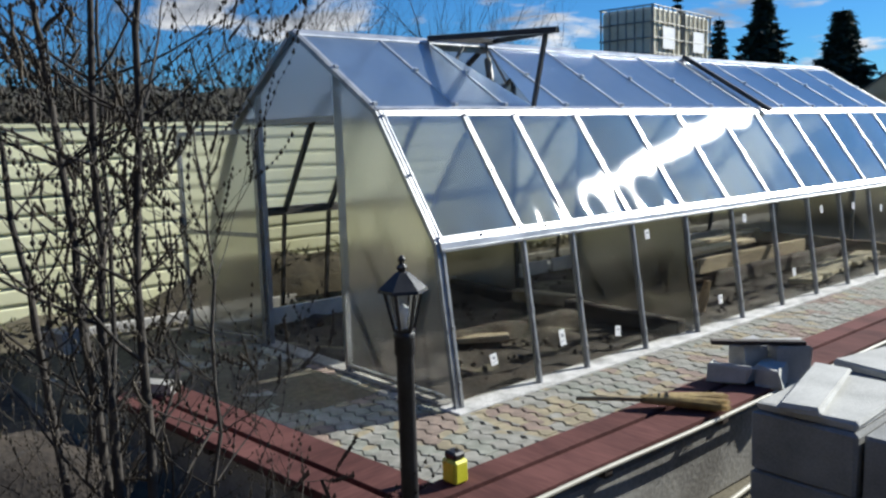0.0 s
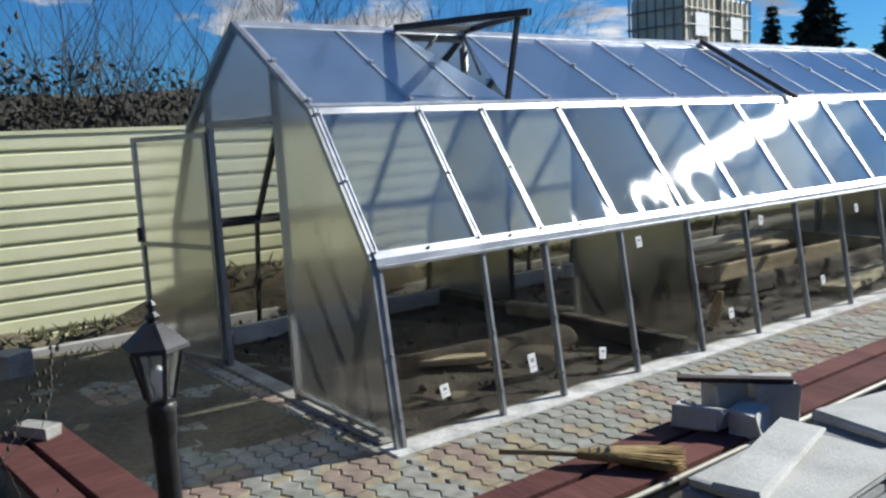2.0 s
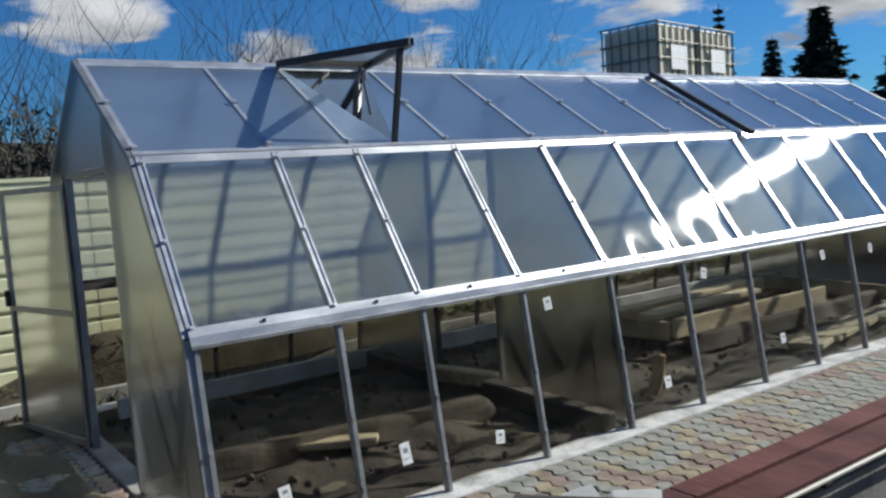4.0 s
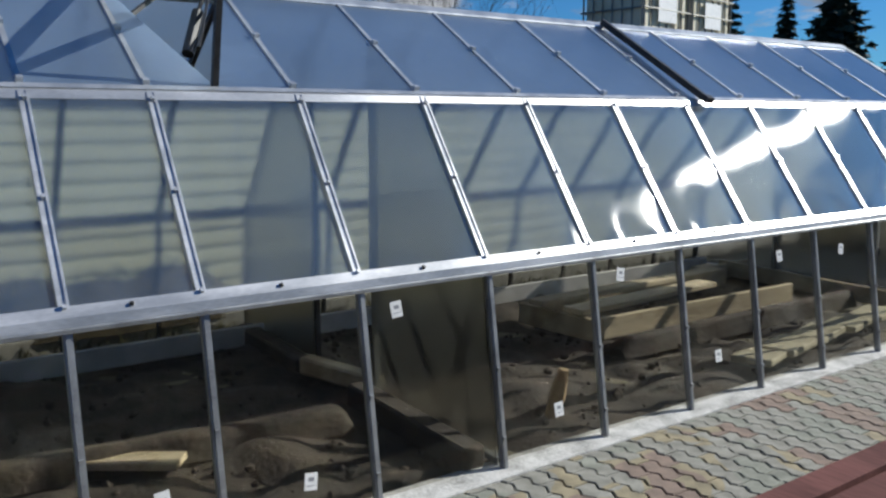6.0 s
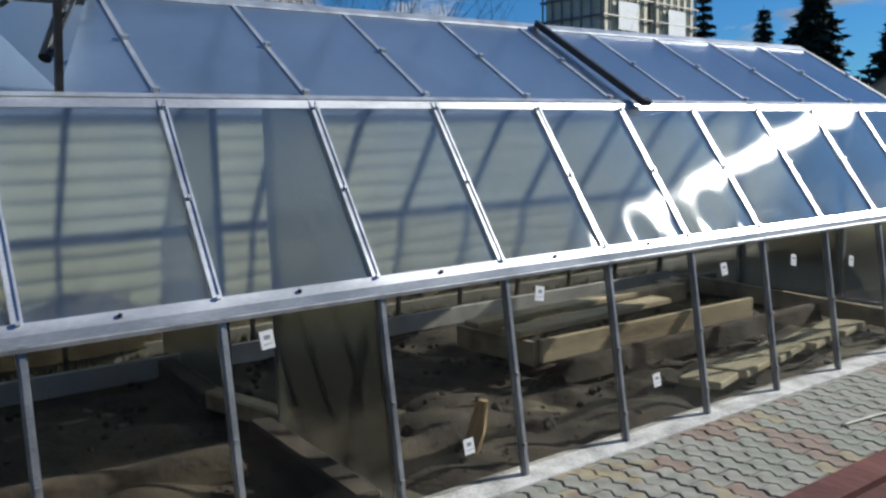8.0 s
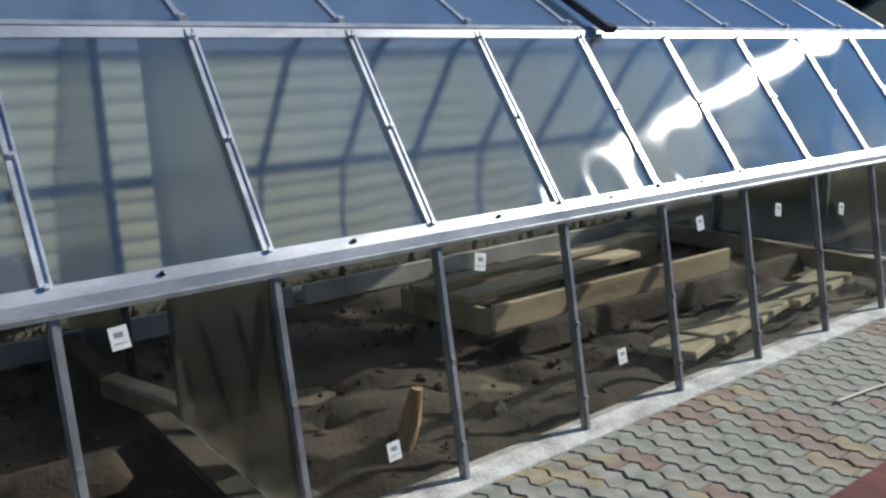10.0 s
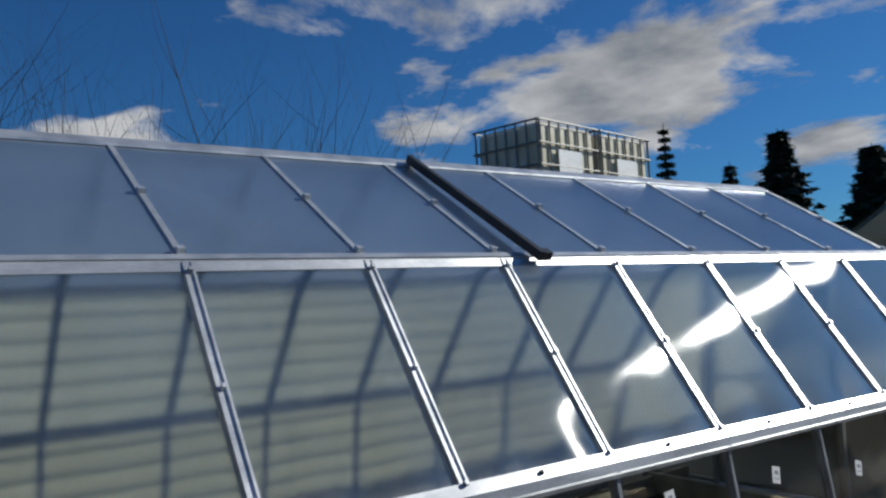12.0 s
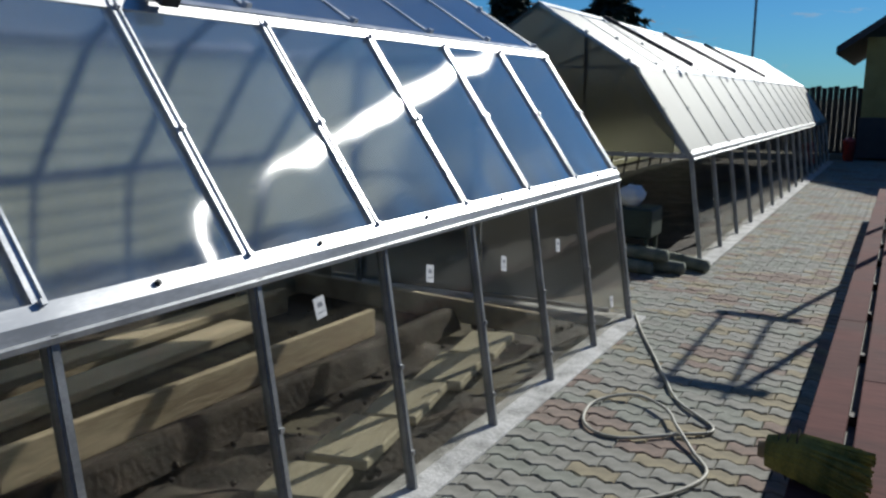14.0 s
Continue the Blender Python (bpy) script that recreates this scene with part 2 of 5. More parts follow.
WHITE_CONC = mat("limewashed_concrete", (0.22, 0.215, 0.20), (0.58, 0.57, 0.55), 0.85, 0, 6, 60, 0.5, spread=(0.30, 0.60))
# stack blocks: grey darkened to hold the shade of their front faces
SHADED_BLOCK = mat("grey_aerated_block", (0.17, 0.173, 0.17), (0.28, 0.283, 0.275), 0.9, 0, 5, 110, 0.3, per_piece=0.1)
PAVER = paver_mat("paver", "object")
PAVER_FAR = paver_mat("paver_far", "island")
RED_WOOD = mat("red_brown_painted_board", (0.080, 0.034, 0.031), (0.165, 0.072, 0.064), 0.82, 0, 4, 55, 0.12, per_piece=0.14, stretch=(1, 0.15, 1))
PALE_PLANK = mat("pale_plank", (0.30, 0.26, 0.17), (0.52, 0.47, 0.33), 0.85, 0, 5, 80, 0.25, per_piece=0.12, stretch=(1, 0.15, 1))
OLD_WOOD = mat("weathered_board", (0.20, 0.155, 0.095), (0.47, 0.39, 0.26), 0.85, 0, 5, 80, 0.3, per_piece=0.2, stretch=(1, 0.12, 1))
RED_WOOD.node_tree.nodes["Principled BSDF"].inputs["Specular IOR Level"].default_value = 0.08
RAW_WOOD = mat("split_wood", (0.22, 0.14, 0.07), (0.42, 0.31, 0.18), 0.8, 0, 6, 80, 0.3)
JOINT = mat("joint_sand", (0.06, 0.055, 0.045), (0.13, 0.12, 0.10), 0.95, 0, 8, 60, 0.4)
SOIL = mat("dark_soil", (0.014, 0.010, 0.007), (0.052, 0.039, 0.027), 0.95, 0, 3.5, 30, 1.2)
DRY_GROUND = mat("ground_cover", (0.05, 0.042, 0.028), (0.15, 0.13, 0.085), 0.95, 0, 0.9, 25, 0.8)
EARTH = mat("brown_earth", (0.035, 0.028, 0.017), (0.10, 0.082, 0.05), 0.95, 0, 4.0, 30, 1.0)
FENCE = mat("cream_metal_siding", (0.72, 0.71, 0.44), (0.80, 0.79, 0.53), 0.5, 0.0, 2.5, 50, 0.04, per_piece=0.04)
FENCE_POST = mat("grey_fence_post", (0.28, 0.26, 0.22), (0.4, 0.38, 0.33), 0.6, 0.2, 4, 50, 0.1)
DARK_BEAM_WOOD = mat("earth_stained_wood", (0.016, 0.012, 0.010), (0.05, 0.040, 0.030), 0.9, 0, 5, 70, 0.4, stretch=(1, 0.15, 1))
BARK = mat("shrub_bark", (0.016, 0.013, 0.011), (0.055, 0.046, 0.038), 0.85, 0, 8, 90, 0.3)
BUD = mat("brown_bud", (0.016, 0.013, 0.010), (0.07, 0.055, 0.035), 0.8, 0, 20, 90, 0.1)
HEDGE = mat("dark_hedge", (0.018, 0.018, 0.010), (0.055, 0.048, 0.03), 0.9, 0, 3, 30, 0.2)
FIR = mat("fir_needles", (0.010, 0.022, 0.014), (0.035, 0.06, 0.035), 0.8, 0, 3, 30, 0.2)
WEED = mat("spring_weeds", (0.045, 0.05, 0.018), (0.12, 0.11, 0.045), 0.85, 0, 3, 40, 0.1)
STRAW = mat("broom_straw", (0.30, 0.20, 0.075), (0.52, 0.38, 0.16), 0.75, 0, 14, 120, 0.3)
GREEN_STRAW = mat("green_broom_straw", (0.13, 0.13, 0.03), (0.33, 0.30, 0.07), 0.8, 0, 14, 120, 0.3)
STICK = mat("stick", (0.20, 0.15, 0.08), (0.36, 0.28, 0.17), 0.75, 0, 8, 90, 0.2)
YELLOW = mat("yellow_plastic", (0.62, 0.60, 0.03), (0.75, 0.72, 0.06), 0.4, 0, 8, 90, 0.05)
RED_PLASTIC = mat("red_plastic", (0.35, 0.03, 0.025), (0.5, 0.05, 0.04), 0.4, 0, 8, 90, 0.05)
WHITE_PAPER = mat("white_sticker", (0.75, 0.75, 0.74), (0.86, 0.86, 0.85), 0.55, 0, 20, 120, 0.03)
PRINT = mat("grey_print", (0.20, 0.21, 0.23), (0.34, 0.35, 0.37), 0.6, 0, 20, 120, 0.0)
TANK = mat("white_tank_plastic", (0.60, 0.53, 0.36), (0.80, 0.73, 0.56), 0.45, 0, 2.0, 30, 0.1)
HOSE = mat("grey_hose", (0.34, 0.32, 0.26), (0.5, 0.48, 0.40), 0.55, 0, 8, 80, 0.1)
SACK = mat("grey_green_sack", (0.10, 0.12, 0.09), (0.24, 0.25, 0.20), 0.9, 0, 6, 90, 0.4)
DARK_GREEN = mat("dark_green_paint", (0.02, 0.035, 0.025), (0.05, 0.07, 0.05), 0.6, 0, 5, 60, 0.1)
HOUSE_WALL = mat("ochre_render", (0.30, 0.22, 0.07), (0.42, 0.32, 0.12), 0.85, 0, 2, 40, 0.15)
ROOF_DARK = mat("dark_roof", (0.03, 0.03, 0.035), (0.06, 0.055, 0.055), 0.7, 0, 3, 40, 0.2)
DARK_WOOD = mat("dark_stained_wood", (0.02, 0.013, 0.01), (0.06, 0.04, 0.03), 0.7, 0, 4, 60, 0.2)
LANTERN_GLASS = sheet_mat("lantern_glass", 0.8, 0.1, (0.85, 0.87, 0.88), (0.5, 0.5, 0.5), 0.08, 0.0, 1.45, 0.12)
BULB = mat("white_bulb", (0.8, 0.8, 0.78), (0.88, 0.88, 0.86), 0.3, 0, 8, 80, 0.0)
# same block stuff, coloured paler for sunlit tops
SUNLIT_BLOCK = mat("pale_cut_block", (0.36, 0.36, 0.34), (0.52, 0.52, 0.49), 0.9, 0, 5, 110, 0.3, per_piece=0.1)
STONE = mat("pale_stone", (0.22, 0.21, 0.19), (0.42, 0.41, 0.38), 0.85, 0, 4, 60, 0.3)


# ---- building helpers ----
def thing(name, loc, label, category, group="", kind="", turn=0.0):
    ob = new(name)
    ob.matrix_basis = Matrix.Translation(loc) @ Matrix.Rotation(radians(turn), 4, "Z")
    ob.empty_display_size = 0.1
    return tagged(ob, label, category, group, kind)


def part(name, bm, material, parent=None, label="", smooth=False):
    me = bpy.data.meshes.new(name)
    bmesh.ops.recalc_face_normals(bm, faces=bm.faces)
    if smooth:
        for f in bm.faces:
            f.smooth = True
    bm.to_mesh(me)
    bm.free()
    me.materials.append(material)
    ob = new(name, me)
    if parent is not None:
        ob.parent = parent
    if label:
        ob["label"] = label
    return ob


def again(ob, m, parent=None):
    """Another object on the same mesh."""
    o = new(ob.name.split(".")[0], ob.data)
    o.parent = parent if parent is not None else ob.parent
    o.matrix_basis = m
    return o


def box(bm, lo, hi, m=None, bevel=0.0):
    vs = [bm.verts.new((x, y, z)) for x in (lo[0], hi[0]) for y in (lo[1], hi[1]) for z in (lo[2], hi[2])]
    fs = [bm.faces.new([vs[i] for i in q]) for q in ((0, 1, 3, 2), (4, 6, 7, 5), (0, 4, 5, 1), (2, 3, 7, 6), (0, 2, 6, 4), (1, 5, 7, 3))]
    if bevel:
        edges = {e for f in fs for e in f.edges}
        res = bmesh.ops.bevel(bm, geom=list(edges), offset=bevel, segments=1, affect="EDGES")
        vs = list({v for f in res["faces"] for v in f.verts} | {v for v in vs if v.is_valid})
    if m is not None:
        bmesh.ops.transform(bm, matrix=m, verts=vs)
    return vs


def prism(bm, poly, y0, y1):
    """A polygon in x and z, drawn out along y."""
    a = [bm.verts.new((x, y0, z)) for x, z in poly]
    b = [bm.verts.new((x, y1, z)) for x, z in poly]
    bm.faces.new(a)
    bm.faces.new(b[::-1])
    for i in range(len(poly)):
        j = (i + 1) % len(poly)
        bm.faces.new((a[i], b[i], b[j], a[j]))


def slab(bm, p, q, off0, off1, y0, y1):
    """A plate on the line p to q in x and z, between two offsets along its outward normal."""
    d = Vector((q[0] - p[0], q[1] - p[1])).normalized()
    nx, nz = d.y, -d.x
    if nz < 0 or (abs(nz) < 0.2 and nx < 0 and p[0] > -1.75):
        nx, nz = -nx, -nz
    if abs(nz) < 0.2 and p[0] < -1.75 and nx > 0:
        nx, nz = -nx, -nz
    prism(bm, [(p[0] + nx * off0, p[1] + nz * off0), (q[0] + nx * off0, q[1] + nz * off0),
               (q[0] + nx * off1, q[1] + nz * off1), (p[0] + nx * off1, p[1] + nz * off1)], y0, y1)


def beam(bm, p, q, w, h, up=(0, 0, 1)):
    p, q = Vector(p), Vector(q)
    d = (q - p).normalized()
    u = Vector(up)
    if abs(d.dot(u)) > 0.98:
        u = Vector((0, 1, 0))
    s = d.cross(u).normalized() * (w / 2)
    u = s.cross(d).normalized() * (h / 2)
    ring = [(1, 1), (1, -1), (-1, -1), (-1, 1)]
    a = [bm.verts.new(p + s * i + u * j) for i, j in ring]
    b = [bm.verts.new(q + s * i + u * j) for i, j in ring]
    bm.faces.new(a)
    bm.faces.new(b[::-1])
    for i in range(4):
        j = (i + 1) % 4
        bm.faces.new((a[i], b[i], b[j], a[j]))


def tube(bm, pts, radii, n=6, cap=True):
    rings, ref = [], Vector((0.3, 0.2, 0.93))
    for i, p in enumerate(pts):
        p = Vector(p)
        d = (Vector(pts[min(i + 1, len(pts) - 1)]) - Vector(pts[max(i - 1, 0)])).normalized()
        s = d.cross(ref)
        s = (s if s.length > 1e-3 else d.cross(Vector((1, 0, 0)))).normalized()
        u = s.cross(d)
        r = radii[i] if isinstance(radii, (list, tuple)) else radii
        rings.append([bm.verts.new(p + (s * math.cos(6.28319 * k / n) + u * math.sin(6.28319 * k / n)) * r) for k in range(n)])
    for a, b in zip(rings, rings[1:]):
        for k in range(n):
            bm.faces.new((a[k], a[(k + 1) % n], b[(k + 1) % n], b[k]))
    if cap:
        bm.faces.new(rings[0][::-1])
        bm.faces.new(rings[-1])


def lathe(bm, prof, n=12, at=(0, 0, 0)):
    rings = [[bm.verts.new((at[0] + r * math.cos(6.28319 * k / n), at[1] + r * math.sin(6.28319 * k / n), at[2] + z)) for k in range(n)] for r, z in prof]
    for a, b in zip(rings, rings[1:]):
        for k in range(n):
            bm.faces.new((a[k], a[(k + 1) % n], b[(k + 1) % n], b[k]))
    bm.faces.new(rings[0][::-1])
    bm.faces.new(rings[-1])


def spline(pts, steps=8):
    out = []
    P = [Vector(p) for p in pts]
    for i in range(len(P) - 1):
        a, b, c, d = P[max(i - 1, 0)], P[i], P[i + 1], P[min(i + 2, len(P) - 1)]
        for k in range(steps):
            t = k / steps
            out.append(0.5 * ((2 * b) + (c - a) * t + (2 * a - 5 * b + 4 * c - d) * t * t + (3 * b - a - 3 * c + d) * t ** 3))
    return out + [P[-1]]


# ---- ground ----
bm = bmesh.new()
bmesh.ops.create_grid(bm, x_segments=2, y_segments=2, size=1500)
ground = part("ground", bm, DRY_GROUND)
ground.location.z = -0.06
tagged(ground, "dry brown spring ground with thin grass", "ground", kind="structure")

# ---- the greenhouse cross-section, x and z ----
XC = -1.75
PB, PE, PU, PR = (0.0, 0.0), (-0.15, 1.035), (-0.735, 1.885), (XC, 2.525)
RIBS = [0.0, 0.734, 1.25, 1.97, 2.71, 3.44, 4.18, 4.90, 5.63, 6.385, 7.13, 7.87, 8.64]


def mirror(p):
    return (2 * XC - p[0], p[1])


def lerp2(p, q, t):
    return (p[0] + (q[0] - p[0]) * t, p[1] + (q[1] - p[1]) * t)


def gable_height(x):
    """Height of the roof line at x."""
    x = max(x, 2 * XC - x)
    pts = [PR, PU, PE, PB]
    for a, b in zip(pts, pts[1:]):
        if a[0] <= x <= b[0]:
            return a[1] + (b[1] - a[1]) * (x - a[0]) / max(1e-6, b[0] - a[0])
    return 0.0


def rib_set(gh, y, front_metal):
    for side in (0, 1):
        f = mirror if side else (lambda p: p)
        s = -1 if side else 1
        # the mirrored far side takes steel coloured dark, as seen in silhouette
        dull, bright, roof_metal = (SILHOUETTE_STEEL, SILHOUETTE_STEEL, SILHOUETTE_STEEL) if side else (GALV_DULL, front_metal, GALV)
        b, e, u, r = f(PB), f(PE), f(PU), f(PR)
        bm = bmesh.new()
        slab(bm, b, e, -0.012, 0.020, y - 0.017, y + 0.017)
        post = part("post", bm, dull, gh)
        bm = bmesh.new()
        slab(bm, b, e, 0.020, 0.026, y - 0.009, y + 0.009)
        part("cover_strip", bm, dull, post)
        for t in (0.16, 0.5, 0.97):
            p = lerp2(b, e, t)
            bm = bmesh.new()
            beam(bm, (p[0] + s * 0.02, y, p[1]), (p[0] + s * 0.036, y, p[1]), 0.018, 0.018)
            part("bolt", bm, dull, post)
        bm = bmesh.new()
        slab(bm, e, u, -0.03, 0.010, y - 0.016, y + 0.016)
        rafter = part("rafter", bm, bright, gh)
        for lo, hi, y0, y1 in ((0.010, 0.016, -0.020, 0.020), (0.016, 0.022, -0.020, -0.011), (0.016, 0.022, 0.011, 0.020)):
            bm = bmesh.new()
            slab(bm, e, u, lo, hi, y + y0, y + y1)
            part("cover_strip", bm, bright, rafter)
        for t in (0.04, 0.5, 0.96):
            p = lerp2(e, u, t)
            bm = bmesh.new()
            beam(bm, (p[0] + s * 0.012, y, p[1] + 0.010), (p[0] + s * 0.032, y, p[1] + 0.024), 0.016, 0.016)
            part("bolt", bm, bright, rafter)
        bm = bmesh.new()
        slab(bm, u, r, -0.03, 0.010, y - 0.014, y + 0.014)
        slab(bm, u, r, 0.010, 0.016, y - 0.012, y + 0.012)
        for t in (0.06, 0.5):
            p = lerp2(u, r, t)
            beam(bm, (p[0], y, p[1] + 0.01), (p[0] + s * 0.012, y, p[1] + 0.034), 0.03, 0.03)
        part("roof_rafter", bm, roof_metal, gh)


def longitudinals(gh, y0, y1, bright, ribs):
    for side in (0, 1):
        f = mirror if side else (lambda p: p)
        s = -1 if side else 1
        e, u = f(PE), f(PU)
        bm = bmesh.new()
        prism(bm, [(e[0] + s * 0.030, e[1] - 0.036), (e[0] + s * 0.036, e[1] - 0.036), (e[0] + s * 0.028, e[1] + 0.014),
                   (e[0] - s * 0.006, e[1] + 0.052), (e[0] - s * 0.011, e[1] + 0.047), (e[0] + s * 0.022, e[1] + 0.011)], y0 - 0.02, y1 + 0.02)
        prism(bm, [(e[0] - s * 0.03, e[1] - 0.03), (e[0] + s * 0.014, e[1] - 0.03), (e[0] + s * 0.014, e[1] + 0.02), (e[0] - s * 0.03, e[1] + 0.02)], y0, y1)
        part("eave_beam", bm, SILHOUETTE_STEEL if side else bright, gh, "" if side else "bright galvanised eave profile")
        bm = bmesh.new()
        prism(bm, [(e[0] + s * 0.037, e[1] - 0.037), (e[0] + s * 0.044, e[1] - 0.043), (e[0] + s * 0.044, e[1] - 0.028), (e[0] + s * 0.036, e[1] - 0.022)], y0 - 0.02, y1 + 0.02)
        part("drip_lip", bm, GALV_DULL, gh)
        bm = bmesh.new()
        prism(bm, [(u[0] + s * 0.030, u[1] - 0.026), (u[0] + s * 0.036, u[1] - 0.023), (u[0] + s * 0.014, u[1] + 0.014), (u[0] - s * 0.002, u[1] + 0.020), (u[0] - s * 0.02, u[1] - 0.01)], y0 - 0.02, y1 + 0.02)
        part("purlin", bm, bright, gh, "bright folded steel purlin cap")
        bm = bmesh.new()
        prism(bm, [(u[0] + s * 0.002, u[1] + 0.024), (u[0] - s * 0.034, u[1] + 0.044), (u[0] - s * 0.038, u[1] + 0.034), (u[0] - s * 0.004, u[1] + 0.021)], y0 - 0.02, y1 + 0.02)
        part("purlin_upper_lip", bm, GALV, gh)
        for a, b in zip(ribs, ribs[1:]):
            bm = bmesh.new()
            ym = (a + b) / 2 - 0.02
            lathe(bm, [(0.010, -0.006), (0.010, 0.004), (0.006, 0.009)], 8)
            o = part("bolt", bm, BLACK, gh)
            o.matrix_basis = Matrix.Translation((e[0] + s * 0.013, ym, e[1] + 0.036)) @ Matrix.Rotation(s * 0.8, 4, "Y")
    bm = bmesh.new()
    prism(bm, [(XC - 0.07, PR[1] - 0.03), (XC, PR[1] + 0.012), (XC + 0.07, PR[1] - 0.03), (XC + 0.068, PR[1] - 0.018), (XC, PR[1] + 0.024), (XC - 0.068, PR[1] - 0.018)], y0 - 0.02, y1 + 0.02)
    part("ridge_cap", bm, GALV, gh)
    bm = bmesh.new()
    box(bm, (XC - 0.02, y0, PR[1] - 0.075), (XC + 0.02, y1, PR[1] - 0.035))
    part("ridge_beam", bm, GALV_DULL, gh)


def bowed_sheet(bm, p, q, thick, y0, y1, bow):
    """A sheet on the line p to q whose outer face swells a little between the ribs that hold it."""
    d = Vector((q[0] - p[0], q[1] - p[1])).normalized()
    nx, nz = (d.y, -d.x) if -d.x > 0 else (-d.y, d.x)
    nu, nv = 20, 20
    grid = []
    for j in range(nv + 1):
        v = j / nv
        row = []
        for i in range(nu + 1):
            u = i / nu
            h = thick + bow * max(0.0, math.sin(math.pi * u)) ** 1.1 * math.sin(math.pi * (0.22 + 0.6 * v))
            h += 0.012 * math.sin(2 * math.pi * u) ** 2 * math.exp(-v / 0.13)
            x, z = p[0] + (q[0] - p[0]) * v, p[1] + (q[1] - p[1]) * v
            row.append(bm.verts.new((x + nx * h, y0 + (y1 - y0) * u, z + nz * h)))
        grid.append(row)
    for j in range(nv):
        for i in range(nu):
            bm.faces.new((grid[j][i], grid[j][i + 1], grid[j + 1][i + 1], grid[j + 1][i]))
    back = [bm.verts.new((c[0], y, c[1])) for c, y in ((p, y0), (p, y1), (q, y1), (q, y0))]
    bm.faces.new(back)
    for edge, a, b in (([grid[0][i] for i in range(nu + 1)], 1, 0), ([grid[nv][i] for i in range(nu + 1)], 2, 3),
                       ([grid[j][0] for j in range(nv + 1)], 3, 0), ([grid[j][nu] for j in range(nv + 1)], 2, 1)):
        bm.faces.new([bm.verts.new(v.co) for v in edge] + [bm.verts.new(back[a].co), bm.verts.new(back[b].co)])


def sheet_part(name, bm, material, gh, shadow):
    """A sheet whose outer face has the blur and gloss, and whose inner face and edges are plain."""
    ob = part(name, bm, material, gh)
    ob.data.materials.append(SHEET_INNER)
    for p in ob.data.polygons:
        if p.area > 0.1 and len(ob.data.polygons) > 20:
            p.material_index = 1
            if p.normal.x * (p.center.x - XC) + p.normal.z * (p.center.z - 0.6) > 0:
                p.flip()
            continue
        away = p.normal.x * (p.center.x - XC) + p.normal.z * (p.center.z - 0.6)
        if away < 0 and len(p.vertices) == 4 and len(ob.data.polygons) > 20:
            p.flip()
            away = -away
        if len(p.vertices) > 4 or away < 0.2 or abs(p.normal.y) > 0.5 or (p.area < 0.1 and len(ob.data.polygons) < 20):
            p.material_index = 1
        elif len(ob.data.polygons) > 20:
            p.use_smooth = True
    ob.visible_shadow = shadow


def panes(gh, ribs, slope_mat, roof_mat, wall_mat, open_roof=()):
    for k, (a, b) in enumerate(zip(ribs, ribs[1:])):
        for side in (0, 1):
            f = mirror if side else (lambda p: p)
            bm = bmesh.new()
            slab(bm, f(lerp2(PB, PE, 0.04)), f(lerp2(PB, PE, 0.97)), -0.002, 0.003, a + 0.014, b - 0.014)
            part("wall_pane", bm, wall_mat, gh).visible_shadow = False
            bm = bmesh.new()
            if slope_mat is MILKY_SHEET:
                slab(bm, f(lerp2(PE, PU, 0.02)), f(lerp2(PE, PU, 0.985)), 0.0, 0.014, a + 0.004, b - 0.004)
                part("slope_pane", bm, MILKY_SHEET, gh)
            else:
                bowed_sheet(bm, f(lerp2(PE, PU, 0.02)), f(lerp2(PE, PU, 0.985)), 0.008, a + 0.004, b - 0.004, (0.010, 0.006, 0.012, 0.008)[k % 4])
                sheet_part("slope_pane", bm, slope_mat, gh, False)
            if side == 0 and k in open_roof:
                continue
            bm = bmesh.new()
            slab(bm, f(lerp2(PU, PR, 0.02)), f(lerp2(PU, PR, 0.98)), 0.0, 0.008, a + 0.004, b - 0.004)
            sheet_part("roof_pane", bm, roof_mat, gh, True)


def gable_panel(bm, x0, x1, z0, y, zmax=9.0, thick=0.008, n=10):
    """A sheet in the end wall between two x, from z0 up to the roof line or zmax."""
    lo = -0.012
    xs = sorted({x0, x1, *[x for x in (PU[0], XC, 2 * XC - PU[0], PE[0], 2 * XC - PE[0]) if x0 < x < x1]})
    top = [(x, min(zmax, gable_height(x) + lo)) for x in xs]
    poly = [(x0, z0)] + [(x1, z0)] + [p for p in reversed(top) if p[1] > z0 + 1e-3]
    prism(bm, poly, y, y + thick)


def roof_vent(gh, y0, lift):
    """A closed flap on the front roof slope with one black rubber edge, lifted a little about the ridge."""
    L = math.hypot(PU[0] - PR[0], PU[1] - PR[1]) - 0.06
    slope = math.atan2(PR[1] - PU[1], PU[0] - PR[0])
    flap = new("roof_vent")
    flap.parent = gh
    flap.matrix_basis = Matrix.Translation((XC + 0.03, 0, PR[1] + 0.02)) @ Matrix.Rotation(slope - radians(lift), 4, "Y")
    bm = bmesh.new()
    box(bm, (0.02, y0, -0.01), (L + 0.11, y0 + 0.030, 0.036))
    box(bm, (L + 0.06, y0 + 0.030, -0.01), (L + 0.11, y0 + 0.08, 0.03))
    part("vent_frame", bm, BLACK, flap, "black rubber-edged vent frame")


# ---- greenhouse beside the path ----
gh = thing("greenhouse", (0, 0, 0), "new galvanised greenhouse with shiny polycarbonate slopes and clear side panes", "greenhouse")
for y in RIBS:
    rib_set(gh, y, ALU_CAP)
longitudinals(gh, 0, 8.64, ALU_CAP, RIBS)
panes(gh, RIBS, SHEET, ROOF_SHEET, CLEAR, open_roof=(2,))
roof_vent(gh, 5.06, 0.6)


